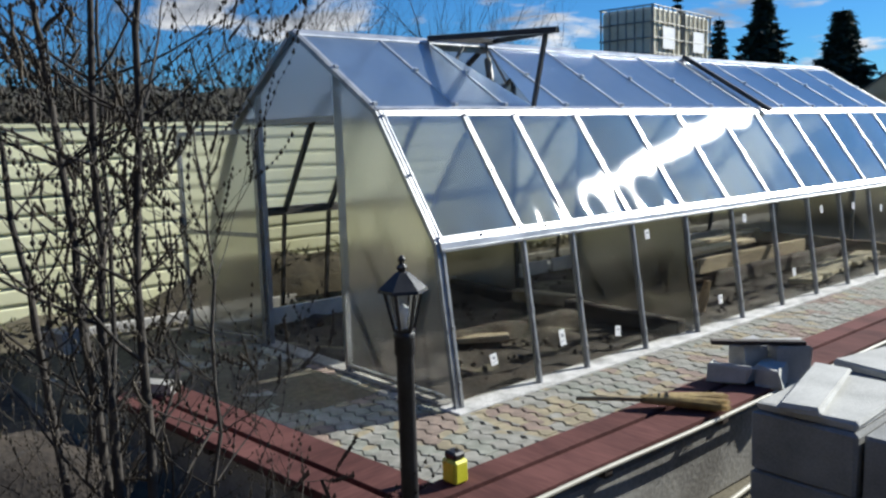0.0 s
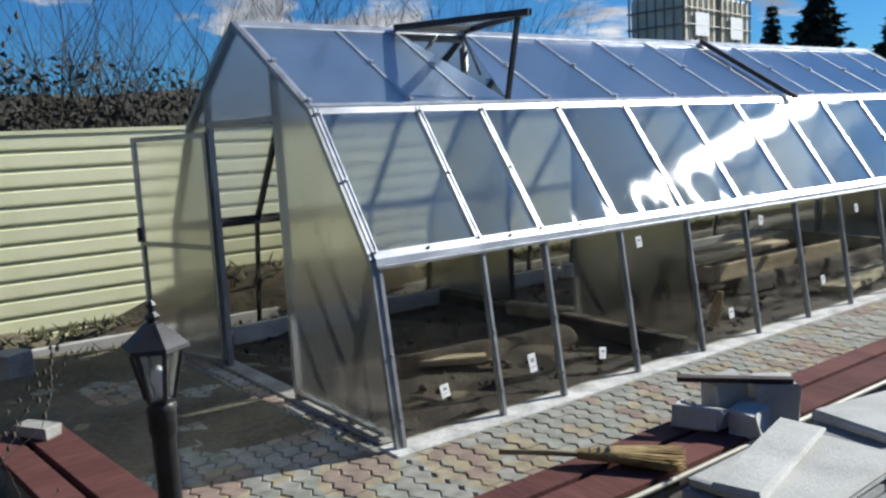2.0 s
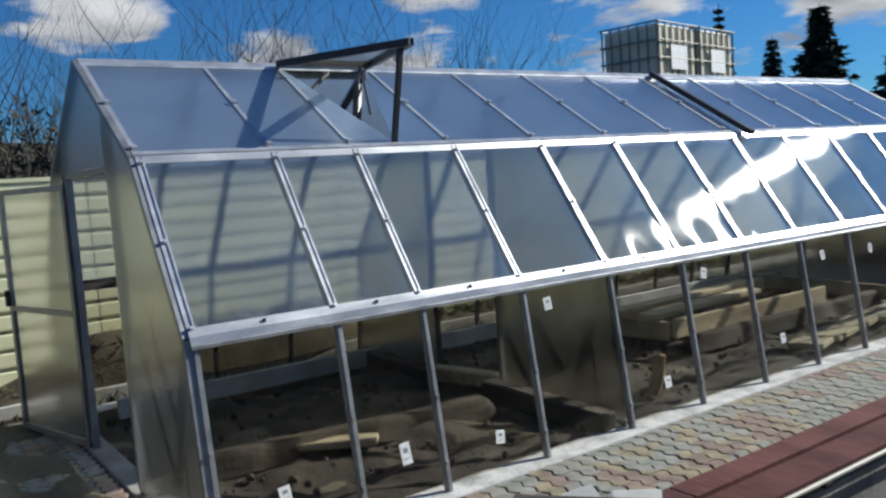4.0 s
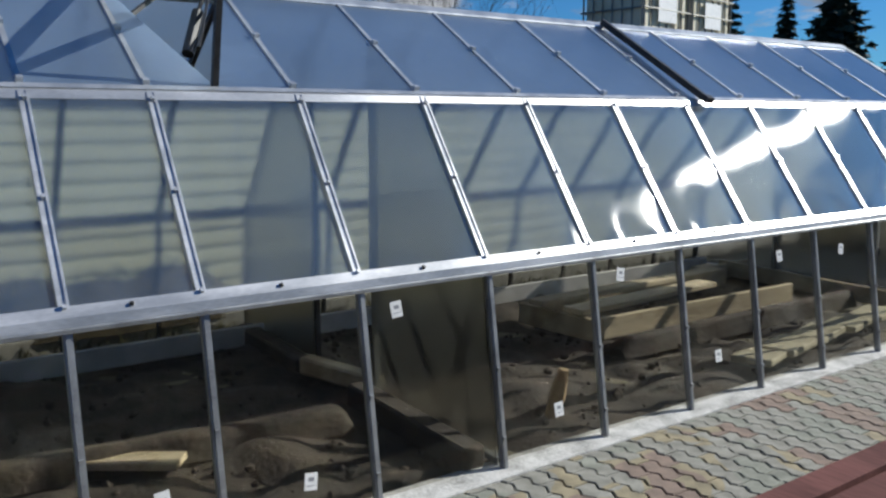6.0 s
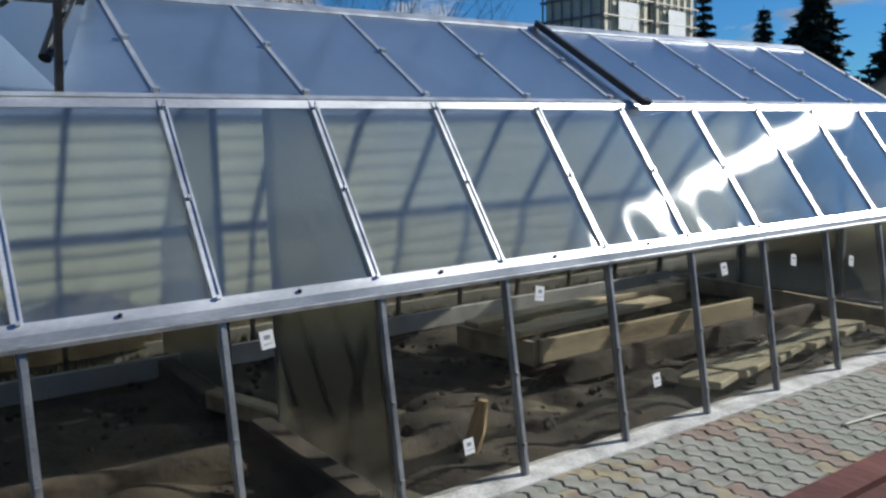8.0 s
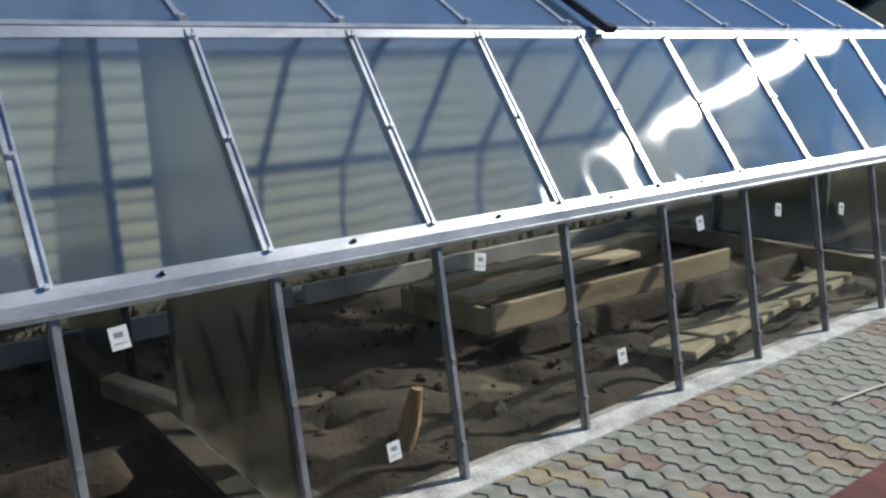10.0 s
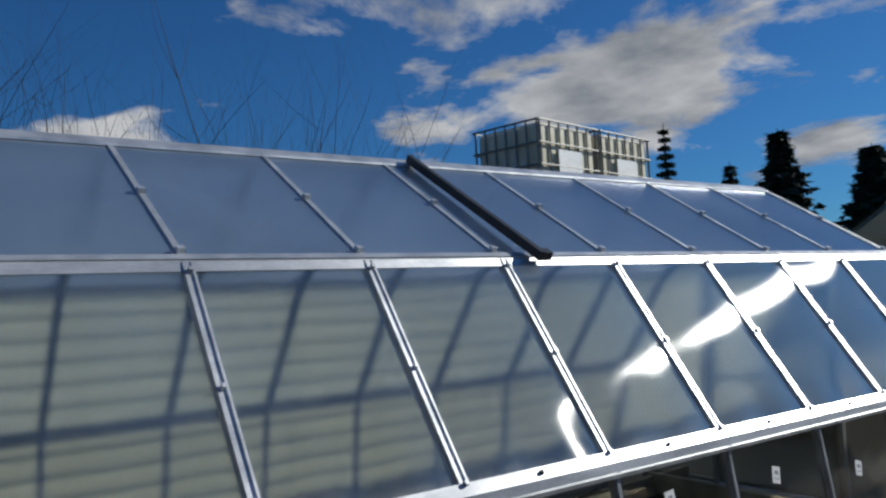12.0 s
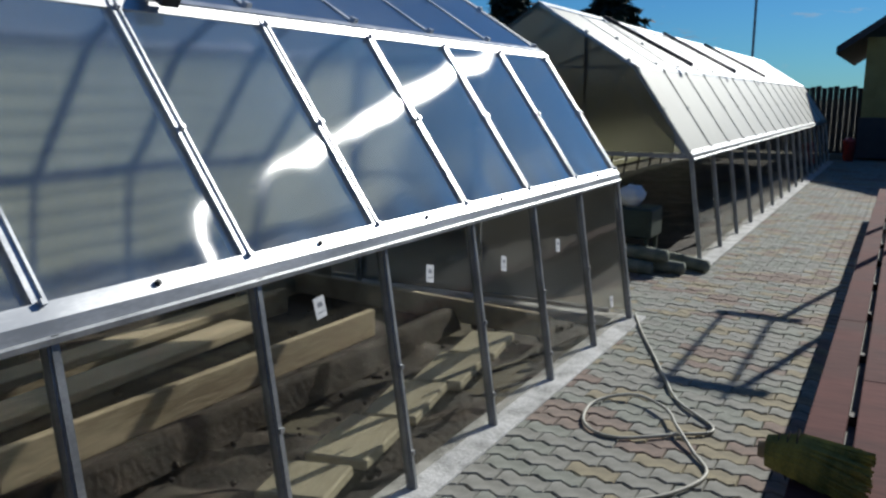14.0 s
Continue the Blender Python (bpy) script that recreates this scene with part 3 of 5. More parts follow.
def plate(bm, pts, thick):
    """A flat plate on the corners pts, thickened downwards."""
    a = [bm.verts.new(p) for p in pts]
    n = (Vector(pts[1]) - Vector(pts[0])).cross(Vector(pts[2]) - Vector(pts[0])).normalized()
    n = n if n.z > 0 else -n
    b = [bm.verts.new(Vector(p) - n * thick) for p in pts]
    bm.faces.new(a)
    bm.faces.new(b[::-1])
    for k in range(len(pts)):
        j = (k + 1) % len(pts)
        bm.faces.new((a[k], b[k], b[j], a[j]))


def on_roof(t, y, off=0.008):
    """A point of the front roof slope: t from the purlin to the ridge."""
    p = lerp2(PU, PR, t)
    return (p[0] + off * 0.53, y, p[1] + off * 0.85)


# the bay of the open vent: a three-cornered flap cut out of the sheet and propped up level
APEX = on_roof(0.06, 1.57)
for corners in ((on_roof(0.02, 1.254), APEX, on_roof(0.98, 1.275), on_roof(0.98, 1.254)),
                (on_roof(0.02, 1.254), on_roof(0.02, 1.966), APEX),
                (on_roof(0.02, 1.966), on_roof(0.98, 1.966), on_roof(0.98, 1.93), APEX)):
    bm = bmesh.new()
    plate(bm, corners, 0.008)
    part("roof_pane", bm, ROOF_SHEET, gh)
flap = new("roof_vent")
flap.parent = gh
HA, HC, TIP = Vector((XC + 0.06, 1.25, PR[1] + 0.012)), Vector((XC + 0.06, 1.95, PR[1] + 0.012)), Vector((-0.54, 1.575, 2.50))
for a, b, w in ((HA, TIP, 0.045), (HC, TIP, 0.045), (HA, HC, 0.026), (HA.lerp(TIP, 0.14), HC.lerp(TIP, 0.14), 0.026)):
    bm = bmesh.new()
    beam(bm, a, b, w * 0.8, w)
    part("vent_frame", bm, BLACK, flap, "black rubber-edged vent frame")
bm = bmesh.new()
plate(bm, [HA + Vector((0, 0, 0.026)), TIP + Vector((-0.02, 0, 0.026)), HC + Vector((0, 0, 0.026))], 0.008)
part("vent_pane", bm, ROOF_SHEET, flap).visible_shadow = False
bm = bmesh.new()
beam(bm, APEX, TIP.lerp(HA.lerp(HC, 0.5), 0.10), 0.030, 0.030)
part("vent_prop", bm, BLACK, gh, "black metal vent prop")
bm = bmesh.new()
tube(bm, [(-1.32, 1.62, 2.12), (-1.48, 1.74, 2.36)], 0.032, 8)
tube(bm, [(-1.48, 1.74, 2.36), (-1.6, 1.84, 2.52)], 0.012, 6)
part("vent_cylinder", bm, BLACK, gh, "black automatic vent opener")
bm = bmesh.new()
beam(bm, (-1.62, 1.86, 2.50), (-1.14, 1.62, 2.14), 0.014, 0.014)
part("vent_stay", bm, BLACK, gh, "thin dark vent stay")
bm = bmesh.new()
beam(bm, (-1.64, 1.60, 2.48), (-1.52, 1.36, 2.30), 0.022, 0.022)
part("vent_stay", bm, BLACK, gh, "thin dark vent stay")

JL, JR, LINTEL = -2.38, -1.22, 1.85
for end, y in (("front", -0.012), ("back", 8.645)):
    for x in (JL, JR):
        bm = bmesh.new()
        box(bm, (x - 0.018, y - 0.022, 0.0), (x + 0.018, y + 0.022, gable_height(x) - 0.02))
        part("jamb", bm, GALV_DULL, gh)
    bm = bmesh.new()
    box(bm, (JL + 0.018, y - 0.02, LINTEL), (JR - 0.018, y + 0.02, LINTEL + 0.035))
    part("lintel", bm, GALV_DULL, gh)
    for x0, x1 in ((-3.35, JL - 0.018), (JR + 0.018, -0.15)):
        bm = bmesh.new()
        box(bm, (min(x0, x1), y - 0.012, 0.03), (max(x0, x1), y + 0.012, 0.06))
        part("bottom_rail", bm, GALV_DULL, gh)
    for x0, x1, z0 in ((-3.49, JL, 0.06), (JR, -0.01, 0.06), (JL + 0.01, JR - 0.01, LINTEL + 0.036)):
        bm = bmesh.new()
        gable_panel(bm, x0, x1, z0, y - 0.035 if y < 1 else y + 0.025)
        part("gable_pane", bm, GABLE_SHEET, gh).visible_shadow = y < 1
# gable corner trims
for y in (-0.03, 8.67):
    for f in (lambda p: p, mirror):
        bm = bmesh.new()
        for a, b in ((PB, PE), (PE, PU), (PU, PR)):
            p, q = f(a), f(b)
            beam(bm, (p[0], y, p[1]), (q[0], y, q[1]), 0.035, 0.035, (0, 1, 0))
        part("corner_trim", bm, GALV_DULL, gh)


def door_leaf(parent, w, h, turn, at):
    d = new("door")
    d.parent = parent
    d.matrix_basis = Matrix.Translation(at) @ Matrix.Rotation(radians(turn), 4, "Z")
    bm = bmesh.new()
    for lo, hi in (((0, 0), (0.04, h)), ((w - 0.04, 0), (w, h)), ((0.04, 0), (w - 0.04, 0.04)), ((0.04, h - 0.04), (w - 0.04, h)), ((0.04, h * 0.5), (w - 0.04, h * 0.5 + 0.035))):
        box(bm, (lo[0], -0.015, lo[1]), (hi[0], 0.015, hi[1]))
    part("door_frame", bm, GALV_DULL, d)
    bm = bmesh.new()
    box(bm, (0.01, -0.022, 0.01), (w - 0.01, -0.016, h - 0.01))
    part("door_pane", bm, GABLE_SHEET, d)
    bm = bmesh.new()
    box(bm, (w - 0.035, 0.016, h * 0.52), (w - 0.015, 0.05, h * 0.52 + 0.12), bevel=0.004)
    part("handle", bm, BLACK, d)
    return d


door_leaf(gh, 1.00, 1.80, 195.5, (JL - 0.02, -0.04, 0.02))
door_leaf(gh, 1.10, 1.80, 0, (JL + 0.03, 8.66, 0.04))

# partition inside
PY = 2.71
for x0, x1 in ((-1.28, -0.03), (-3.45, -2.12)):
    bm = bmesh.new()
    gable_panel(bm, x0, x1, 0.06, PY - 0.03)
    part("partition_pane", bm, PARTITION_SHEET, gh).visible_shadow = False
    bm = bmesh.new()
    box(bm, (x0, PY - 0.02, 0.02), (x1, PY + 0.02, 0.055))
    part("partition_rail", bm, GALV_DULL, gh)
for x in (-1.28, -2.12):
    bm = bmesh.new()
    box(bm, (x - 0.018, PY - 0.02, 0.0), (x + 0.018, PY + 0.02, gable_height(x) - 0.03))
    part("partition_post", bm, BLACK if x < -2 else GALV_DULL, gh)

# stickers on the panes: bay, place along the bay, height share, turn
STICKERS = ((0, 0.45, 0.24, 6), (1, 0.55, 0.26, 4), (2, 0.55, 0.20, -8), (3, 0.25, 0.86, 5), (4, 0.55, 0.22, 3), (5, 0.30, 0.86, -12),
            (6, 0.42, 0.28, 4), (7, 0.42, 0.82, 6), (8, 0.45, 0.80, -14), (9, 0.42, 0.72, -16), (10, 0.42, 0.70, -12), (11, 0.55, 0.2, 0))
for bay, s, t, turn in STICKERS:
    y = RIBS[bay] + (RIBS[bay + 1] - RIBS[bay]) * s
    p = lerp2(PB, PE, t)
    tilt = math.atan2(PE[0] - PB[0], PE[1])
    m = Matrix.Translation((p[0] + 0.006, y, p[1])) @ Matrix.Rotation(tilt, 4, "Y") @ Matrix.Rotation(radians(turn), 4, "X")
    hgt = 0.058 if bay == 1 else 0.038
    bm = bmesh.new()
    box(bm, (0, -0.03, -hgt), (0.0015, 0.03, hgt))
    st = part("sticker", bm, WHITE_PAPER, gh, "white paper product sticker")
    st.matrix_basis = m
    bm = bmesh.new()
    box(bm, (0.0018, -0.020, -hgt * 0.5), (0.0026, 0.020, -hgt * 0.42))
    part("print_bar", bm, PRINT, st)
    bm = bmesh.new()
    box(bm, (0.0018, -0.012, hgt * 0.05), (0.0026, 0.014, hgt * 0.5))
    part("print_bar", bm, PRINT, st)

# concrete base round the greenhouse
base = thing("greenhouse_base", (0, 0, 0), "whitewashed concrete strip foundation under the greenhouse", "foundation", kind="structure")
for lo, hi in (((-0.10, -0.10, -0.06), (0.10, 8.76, 0.012)), ((-3.62, -0.10, -0.06), (-3.40, 8.76, 0.012)), ((-3.40, 8.58, -0.06), (-0.10, 8.76, 0.008))):
    bm = bmesh.new()
    box(bm, lo, hi, bevel=0.006)
    part("strip", bm, WHITE_CONC, base)

bm = bmesh.new()
box(bm, (-3.40, -0.065, -0.06), (-0.10, 0.08, 0.012), bevel=0.006)
part("strip", bm, STAINED, base, "stained grey concrete threshold strip")

# ---- inside: soil and beds ----
def soil_patch(name, x0, x1, y0, y1, z, amp, material, label, step=0.09, seed=0.0):
    nx, ny = int((x1 - x0) / step) + 1, int((y1 - y0) / step) + 1
    bm = bmesh.new()
    g = []
    for j in range(ny + 1):
        row = []
        for i in range(nx + 1):
            x, y = x0 + (x1 - x0) * i / nx, y0 + (y1 - y0) * j / ny
            h = noise.fractal(Vector((x * 1.7 + seed, y * 1.7, 0)), 0.7, 2.1, 4) * amp + noise.noise(Vector((x * 9, y * 9, seed))) * amp * 0.3
            edge = min(i, nx - i, j, ny - j)
            row.append(bm.verts.new((x, y, z + h if edge else min(z - 0.05, -0.08))))
        g.append(row)
    for j in range(ny):
        for i in range(nx):
            bm.faces.new((g[j][i], g[j][i + 1], g[j + 1][i + 1], g[j + 1][i]))
    o = part(name, bm, material, smooth=True)
    return tagged(o, label, "soil", kind="structure")


soil_patch("soil", -3.40, -0.10, 0.08, 8.58, -0.02, 0.09, SOIL, "dark lumpy garden soil inside the greenhouse")


def board(name, p, q, w, h, material, label, category="board", group="", up=(0, 0, 1)):
    bm = bmesh.new()
    beam(bm, p, q, w, h, up)
    o = part(name, bm, material)
    bmod = o.modifiers.new("edge", "BEVEL")
    bmod.width, bmod.segments = min(w, h) * 0.12, 1
    return tagged(o, label, category, group)


G = "boards inside the greenhouse"
board("bed_board", (-0.07, PY - 0.13, 0.05), (-1.32, PY - 0.13, 0.07), 0.14, 0.15, DARK_BEAM_WOOD, "dark beam along the partition foot", group=G)
board("bed_board", (-2.05, PY - 0.13, 0.05), (-3.2, PY - 0.13, 0.07), 0.14, 0.15, DARK_BEAM_WOOD, "dark beam along the partition foot", group=G)
board("bed_board", (-1.20, 4.64, 0.20), (-1.20, 7.12, 0.18), 0.045, 0.17, OLD_WOOD, "grey weathered bed board standing on edge in soil", group=G)
board("bed_board", (-1.22, 4.62, 0.18), (-2.05, 4.55, 0.18), 0.045, 0.17, OLD_WOOD, "short weathered cross board closing the raised bed", group=G)
board("bed_board", (-2.05, 4.55, 0.18), (-2.05, 7.3, 0.18), 0.045, 0.17, OLD_WOOD, "grey weathered bed board standing on edge in soil", group=G)
board("plank", (-1.42, 4.55, 0.31), (-1.55, 6.35, 0.30), 0.20, 0.045, OLD_WOOD, "weathered plank lying across the raised bed", group=G)
board("plank", (-1.75, 4.45, 0.33), (-1.85, 6.9, 0.32), 0.16, 0.045, OLD_WOOD, "weathered plank lying across the raised bed", group=G)
board("bed_board", (-0.35, 7.85, 0.10), (-2.6, 7.95, 0.14), 0.05, 0.16, OLD_WOOD, "weathered cross board near the end wall", group=G)
board("bed_board", (-2.5, 7.3, 0.10), (-2.5, 8.4, 0.12), 0.05, 0.16, OLD_WOOD, "weathered board beside the end wall", group=G)
board("plank", (-1.6, 8.1, 0.05), (-3.2, 8.15, 0.06), 0.30, 0.04, OLD_WOOD, "pale plank lying on soil near the end wall", group=G)
board("plank", (-1.35, 0.75, 0.06), (-0.9, 1.35, 0.07), 0.16, 0.04, OLD_WOOD, "weathered plank lying on dark soil", group=G)
board("bed_board", (-1.3, 2.75, 0.09), (-2.0, 2.55, 0.10), 0.12, 0.12, OLD_WOOD, "thick mossy beam at the partition doorway", group=G)
board("bed_board", (-3.05, 0.3, 0.08), (-3.05, 4.2, 0.08), 0.05, 0.16, CONCRETE, "pale concrete edging board along the far bed", group=G)
board("bed_board", (-3.05, 4.3, 0.08), (-3.05, 8.3, 0.08), 0.05, 0.16, CONCRETE, "pale concrete edging board along the far bed", group=G)


def soil_bank(way, width, height, label, seed):
    """A long ridge of heaped soil with a steep, crumbling front face."""
    bm = bmesh.new()
    pts = spline(way, 14)
    rows = []
    profile = ((0.55, -0.06), (0.46, 0.25), (0.36, 0.75), (0.24, 0.98), (0.0, 1.0), (-0.3, 0.9), (-0.6, 0.62), (-0.9, 0.2), (-1.0, -0.1))
    for k, p in enumerate(pts):
        end = min(1.0, 0.35 + 0.5 * min(k, len(pts) - 1 - k))
        row = []
        for u, h in profile:
            n1 = noise.noise(Vector((p.y * 3.1, u * 2.0, seed))) * 0.03 + noise.noise(Vector((p.y * 11, u * 6, seed + 5))) * 0.014
            row.append(bm.verts.new((p.x + u * width + n1, p.y, p.z + h * height * end + n1 * 0.7)))
        rows.append(row)
    for a, b in zip(rows, rows[1:]):
        for i in range(len(profile) - 1):
            bm.faces.new((a[i], a[i + 1], b[i + 1], b[i]))
    return tagged(part("soil_bank", bm, SOIL, smooth=True), label, "soil", kind="structure")


soil_bank([(-1.10, 4.72, 0.0), (-1.06, 5.9, 0.0), (-1.04, 6.9, 0.0), (-1.03, 7.85, 0.0)], 0.16, 0.15, "long ridge of heaped dark soil before the raised bed", 1.0)
soil_bank([(-1.30, 0.25, 0.0), (-1.22, 0.96, 0.0), (-1.10, 1.7, 0.0), (-1.02, 2.35, 0.0)], 0.22, 0.13, "long ridge of heaped dark soil near the partition", 4.0)
for k, (x, y, tz, w, l) in enumerate(((-0.33, 5.36, 12, 0.30, 0.28), (-0.38, 5.80, 8, 0.30, 0.44), (-0.44, 6.30, 10, 0.28, 0.46), (-0.47, 6.82, 9, 0.28, 0.46), (-0.52, 7.32, 8, 0.28, 0.42))):
    bm = bmesh.new()
    box(bm, (-w / 2, -l / 2, 0), (w / 2, l / 2, 0.05), bevel=0.008)
    o = part("stepping_slab", bm, PALE_PLANK)
    o.matrix_basis = pose(x, y, 0.04 + 0.004 * k, 2, -3, tz)
    tagged(o, "pale tan board offcut lying on dark soil", "board", "stepping slabs in the greenhouse")
bm = bmesh.new()
tube(bm, [(0, 0, 0), (0.02, 0.03, 0.14), (0.05, 0.05, 0.30)], [0.045, 0.05, 0.03], 7)
o = part("wood_chunk", bm, RAW_WOOD)
o.matrix_basis = pose(-0.42, 3.42, 0.0)
tagged(o, "split piece of raw wood upright in soil", "wood")
bm = bmesh.new()
rng = random.Random(4)
for k in range(900):
    x, y = rng.uniform(-3.2, -0.2), rng.uniform(0.2, 8.4)
    r = 0.008 + 0.035 * rng.random() ** 3
    vs = bmesh.ops.create_icosphere(bm, subdivisions=1, radius=r)["verts"]
    for v in vs:
        v.co *= rng.uniform(0.7, 1.2)
        v.co += Vector((x, y, 0.0))
tagged(part("clods", bm, SOIL), "loose clods of dark soil", "soil", kind="stuff")

# ---- bench of red-brown boards on a low concrete wall ----
def bench(name, p, q, label, board_len=2.9):
    """Wall and boards from p to q (outer face on the right of that way)."""
    p, q = Vector(p), Vector(q)
    d = q - p
    turn = math.degrees(math.atan2(d.y, d.x))
    b = thing(name, p, label, "bench", turn=turn)
    n = d.length
    bm = bmesh.new()
    box(bm, (0, -0.125, -0.06), (n, 0.115, 0.305), bevel=0.012)
    part("low_wall", bm, STAINED, b, "rough grey concrete low wall")
    for row, (y, wd) in enumerate(((-0.158, 0.180), (0.054, 0.132))):
        s = -0.03
        while s < n:
            e = min(s + board_len + 0.35 * row, n + 0.03)
            bm = bmesh.new()
            box(bm, (s + 0.003, y, 0.345), (e - 0.003, y + wd, 0.385), bevel=0.003)
            part("seat_board", bm, RED_WOOD, b, "red-brown painted board")
            s = e
    for k in range(int(n / 0.9) + 1):
        bm = bmesh.new()
        box(bm, (0.2 + k * 0.9, -0.15, 0.305), (0.25 + k * 0.9, 0.17, 0.345))
        part("bearer", bm, DARK_WOOD, b)
    return b


bench("garden_bench", (1.585, -1.86, 0), (1.585, 15.5, 0), "long low wall bench with two red-brown painted boards")
bench("garden_bench", (1.40, -1.56, 0), (-0.66, -1.735, 0), "low wall bench of red-brown boards beside the shrub bed")

# trodden earth before the end wall
soil_patch("earth", -4.2, -0.55, -1.95, -0.12, 0.012, 0.035, DRY_GROUND, "trodden brown earth over paving before the end wall", 0.12, 11.0)

# ---- added unseen wall behind, cuts the sky light in the shadows ----
bm = bmesh.new()
box(bm, (-7.0, -8.3, -0.1), (10.0, -8.0, 5.2))
tagged(part("wall_south", bm, DARK_WOOD), "added unseen dark wall that holds back sky light", "wall", kind="structure")

# ---- lantern on a post ----
lamp = thing("garden_lantern", (1.765, -1.793, -0.025), "black garden lantern on a tall round post", "lantern")
bm = bmesh.new()
lathe(bm, [(0.06, 0.0), (0.06, 0.05), (0.035, 0.09), (0.028, 0.16), (0.028, 1.06), (0.033, 1.07), (0.033, 1.12), (0.036, 1.13), (0.022, 1.15)], 12)
part("post", bm, BLACK, lamp, smooth=True)
for a in range(6):
    t0 = a * 1.0472
    bm = bmesh.new()
    beam(bm, (0.032 * math.cos(t0), 0.032 * math.sin(t0), 1.148), (0.060 * math.cos(t0), 0.060 * math.sin(t0), 1.270), 0.008, 0.008)
    part("cage_bar", bm, BLACK, lamp)
bm = bmesh.new()
lathe(bm, [(0.034, 1.14), (0.036, 1.15), (0.02, 1.15)], 6)
part("cage_ring", bm, BLACK, lamp)
bm = bmesh.new()
lathe(bm, [(0.078, 1.266), (0.076, 1.276), (0.022, 1.325), (0.012, 1.33), (0.018, 1.342), (0.008, 1.353), (0.012, 1.368), (0.003, 1.38)], 6)
part("roof", bm, BLACK, lamp)
bm = bmesh.new()
lathe(bm, [(0.029, 1.152), (0.056, 1.264)], 6)
part("glass", bm, LANTERN_GLASS, lamp)
bm = bmesh.new()
lathe(bm, [(0.009, 1.15), (0.010, 1.175), (0.016, 1.19), (0.015, 1.215), (0.005, 1.226)], 10)
part("bulb", bm, BULB, lamp, "white bulb", smooth=True)

# ---- things on and beside the bench ----
bag = thing("tool_bucket", (1.455, -1.33, 0.385), "small yellow plastic tub with a dark opening", "tub")
bm = bmesh.new()
box(bm, (-0.042, -0.036, 0), (0.042, 0.036, 0.095), bevel=0.010)
part("body", bm, YELLOW, bag)
bm = bmesh.new()
box(bm, (-0.034, -0.028, 0.095), (0.034, 0.028, 0.125), bevel=0.008)
part("top", bm, BLACK, bag, "dark opening")
bm = bmesh.new()
lathe(bm, [(0.020, 0), (0.023, 0.01), (0.022, 0.07), (0.014, 0.075)], 10)
o = part("cup", bm, RED_PLASTIC, smooth=True)
o.matrix_basis = pose(1.36, -1.47, 0.385)
tagged(o, "small red plastic cup", "cup")


def broom(name, m, straw, label, stick=0.44):
    b = new(name)
    b.matrix_basis = m
    tagged(b, label, "broom")
    bm = bmesh.new()
    tube(bm, [(-stick, 0, 0), (-stick * 0.5, 0, 0.003), (0, 0, 0)], [0.012, 0.014, 0.018], 8)
    part("stick", bm, STICK, b, smooth=True)
    bm = bmesh.new()
    r = random.Random(11)
    for k in range(420):
        a, s = r.uniform(0, 6.283), r.random() ** 0.5
        e = r.uniform(0.33, 0.44)
        p0 = Vector((-0.06, 0.030 * s * math.cos(a), 0.022 * s * math.sin(a)))
        p1 = Vector((0.12, 0.062 * s * math.cos(a), 0.034 * s * math.sin(a)))
        p2 = Vector((e, 0.115 * s * math.cos(a) + r.uniform(-0.01, 0.01), 0.040 * s * math.sin(a) - 0.015 + r.uniform(-0.006, 0.006)))
        tube(bm, [p0, p1, p2], [0.003, 0.0034, 0.0024], 3)
    part("straw", bm, straw, b, "dry yellow straw")
    bm = bmesh.new()
    for x in (0.0, 0.045, 0.09):
        lathe(bm, [(0.030 + x * 0.15, -0.004), (0.033 + x * 0.15, 0), (0.030 + x * 0.15, 0.004)], 10)
        bmesh.ops.transform(bm, matrix=Matrix.Translation((x, 0, 0)) @ Matrix.Rotation(radians(90), 4, "Y"), verts=bm.verts[-30:])
    part("binding", bm, DARK_WOOD, b)
    return b


broom("straw_broom", look((0, 0, 0), (0, 0, -1)) @ pose(0, 0, 0), STRAW, "straw broom with a short stick lying across bench boards").matrix_basis = \
    Matrix.Translation((1.49, -0.09, 0.428)) @ Matrix.Rotation(radians(43), 4, "Z") @ Matrix.Scale(0.82, 4)
broom("green_broom", Matrix.Translation((1.36, 5.66, 0.46)) @ Matrix.Rotation(radians(-4), 4, "Z") @ Matrix.Diagonal((0.62, 0.9, 2.2, 1)), GREEN_STRAW, "yellow-green straw broom head lying on bench boards", 0.1)


def block(name, loc, size, turn, label, material=None, group="concrete blocks", tilt=0.0):
    bm = bmesh.new()
    box(bm, (-size[0] / 2, -size[1] / 2, 0), (size[0] / 2, size[1] / 2, size[2]), bevel=0.008)
    r = random.Random(int(loc[0] * 100 + loc[1] * 37))
    for v in bm.verts:
        v.co += Vector((r.uniform(-1, 1), r.uniform(-1, 1), r.uniform(-1, 1))) * (0.016 if "broken" in name else 0.005)
    o = part(name, bm, material or SHADED_BLOCK)
    o.matrix_basis = pose(*loc, tilt, 0, turn)
    return tagged(o, label, "block", group)


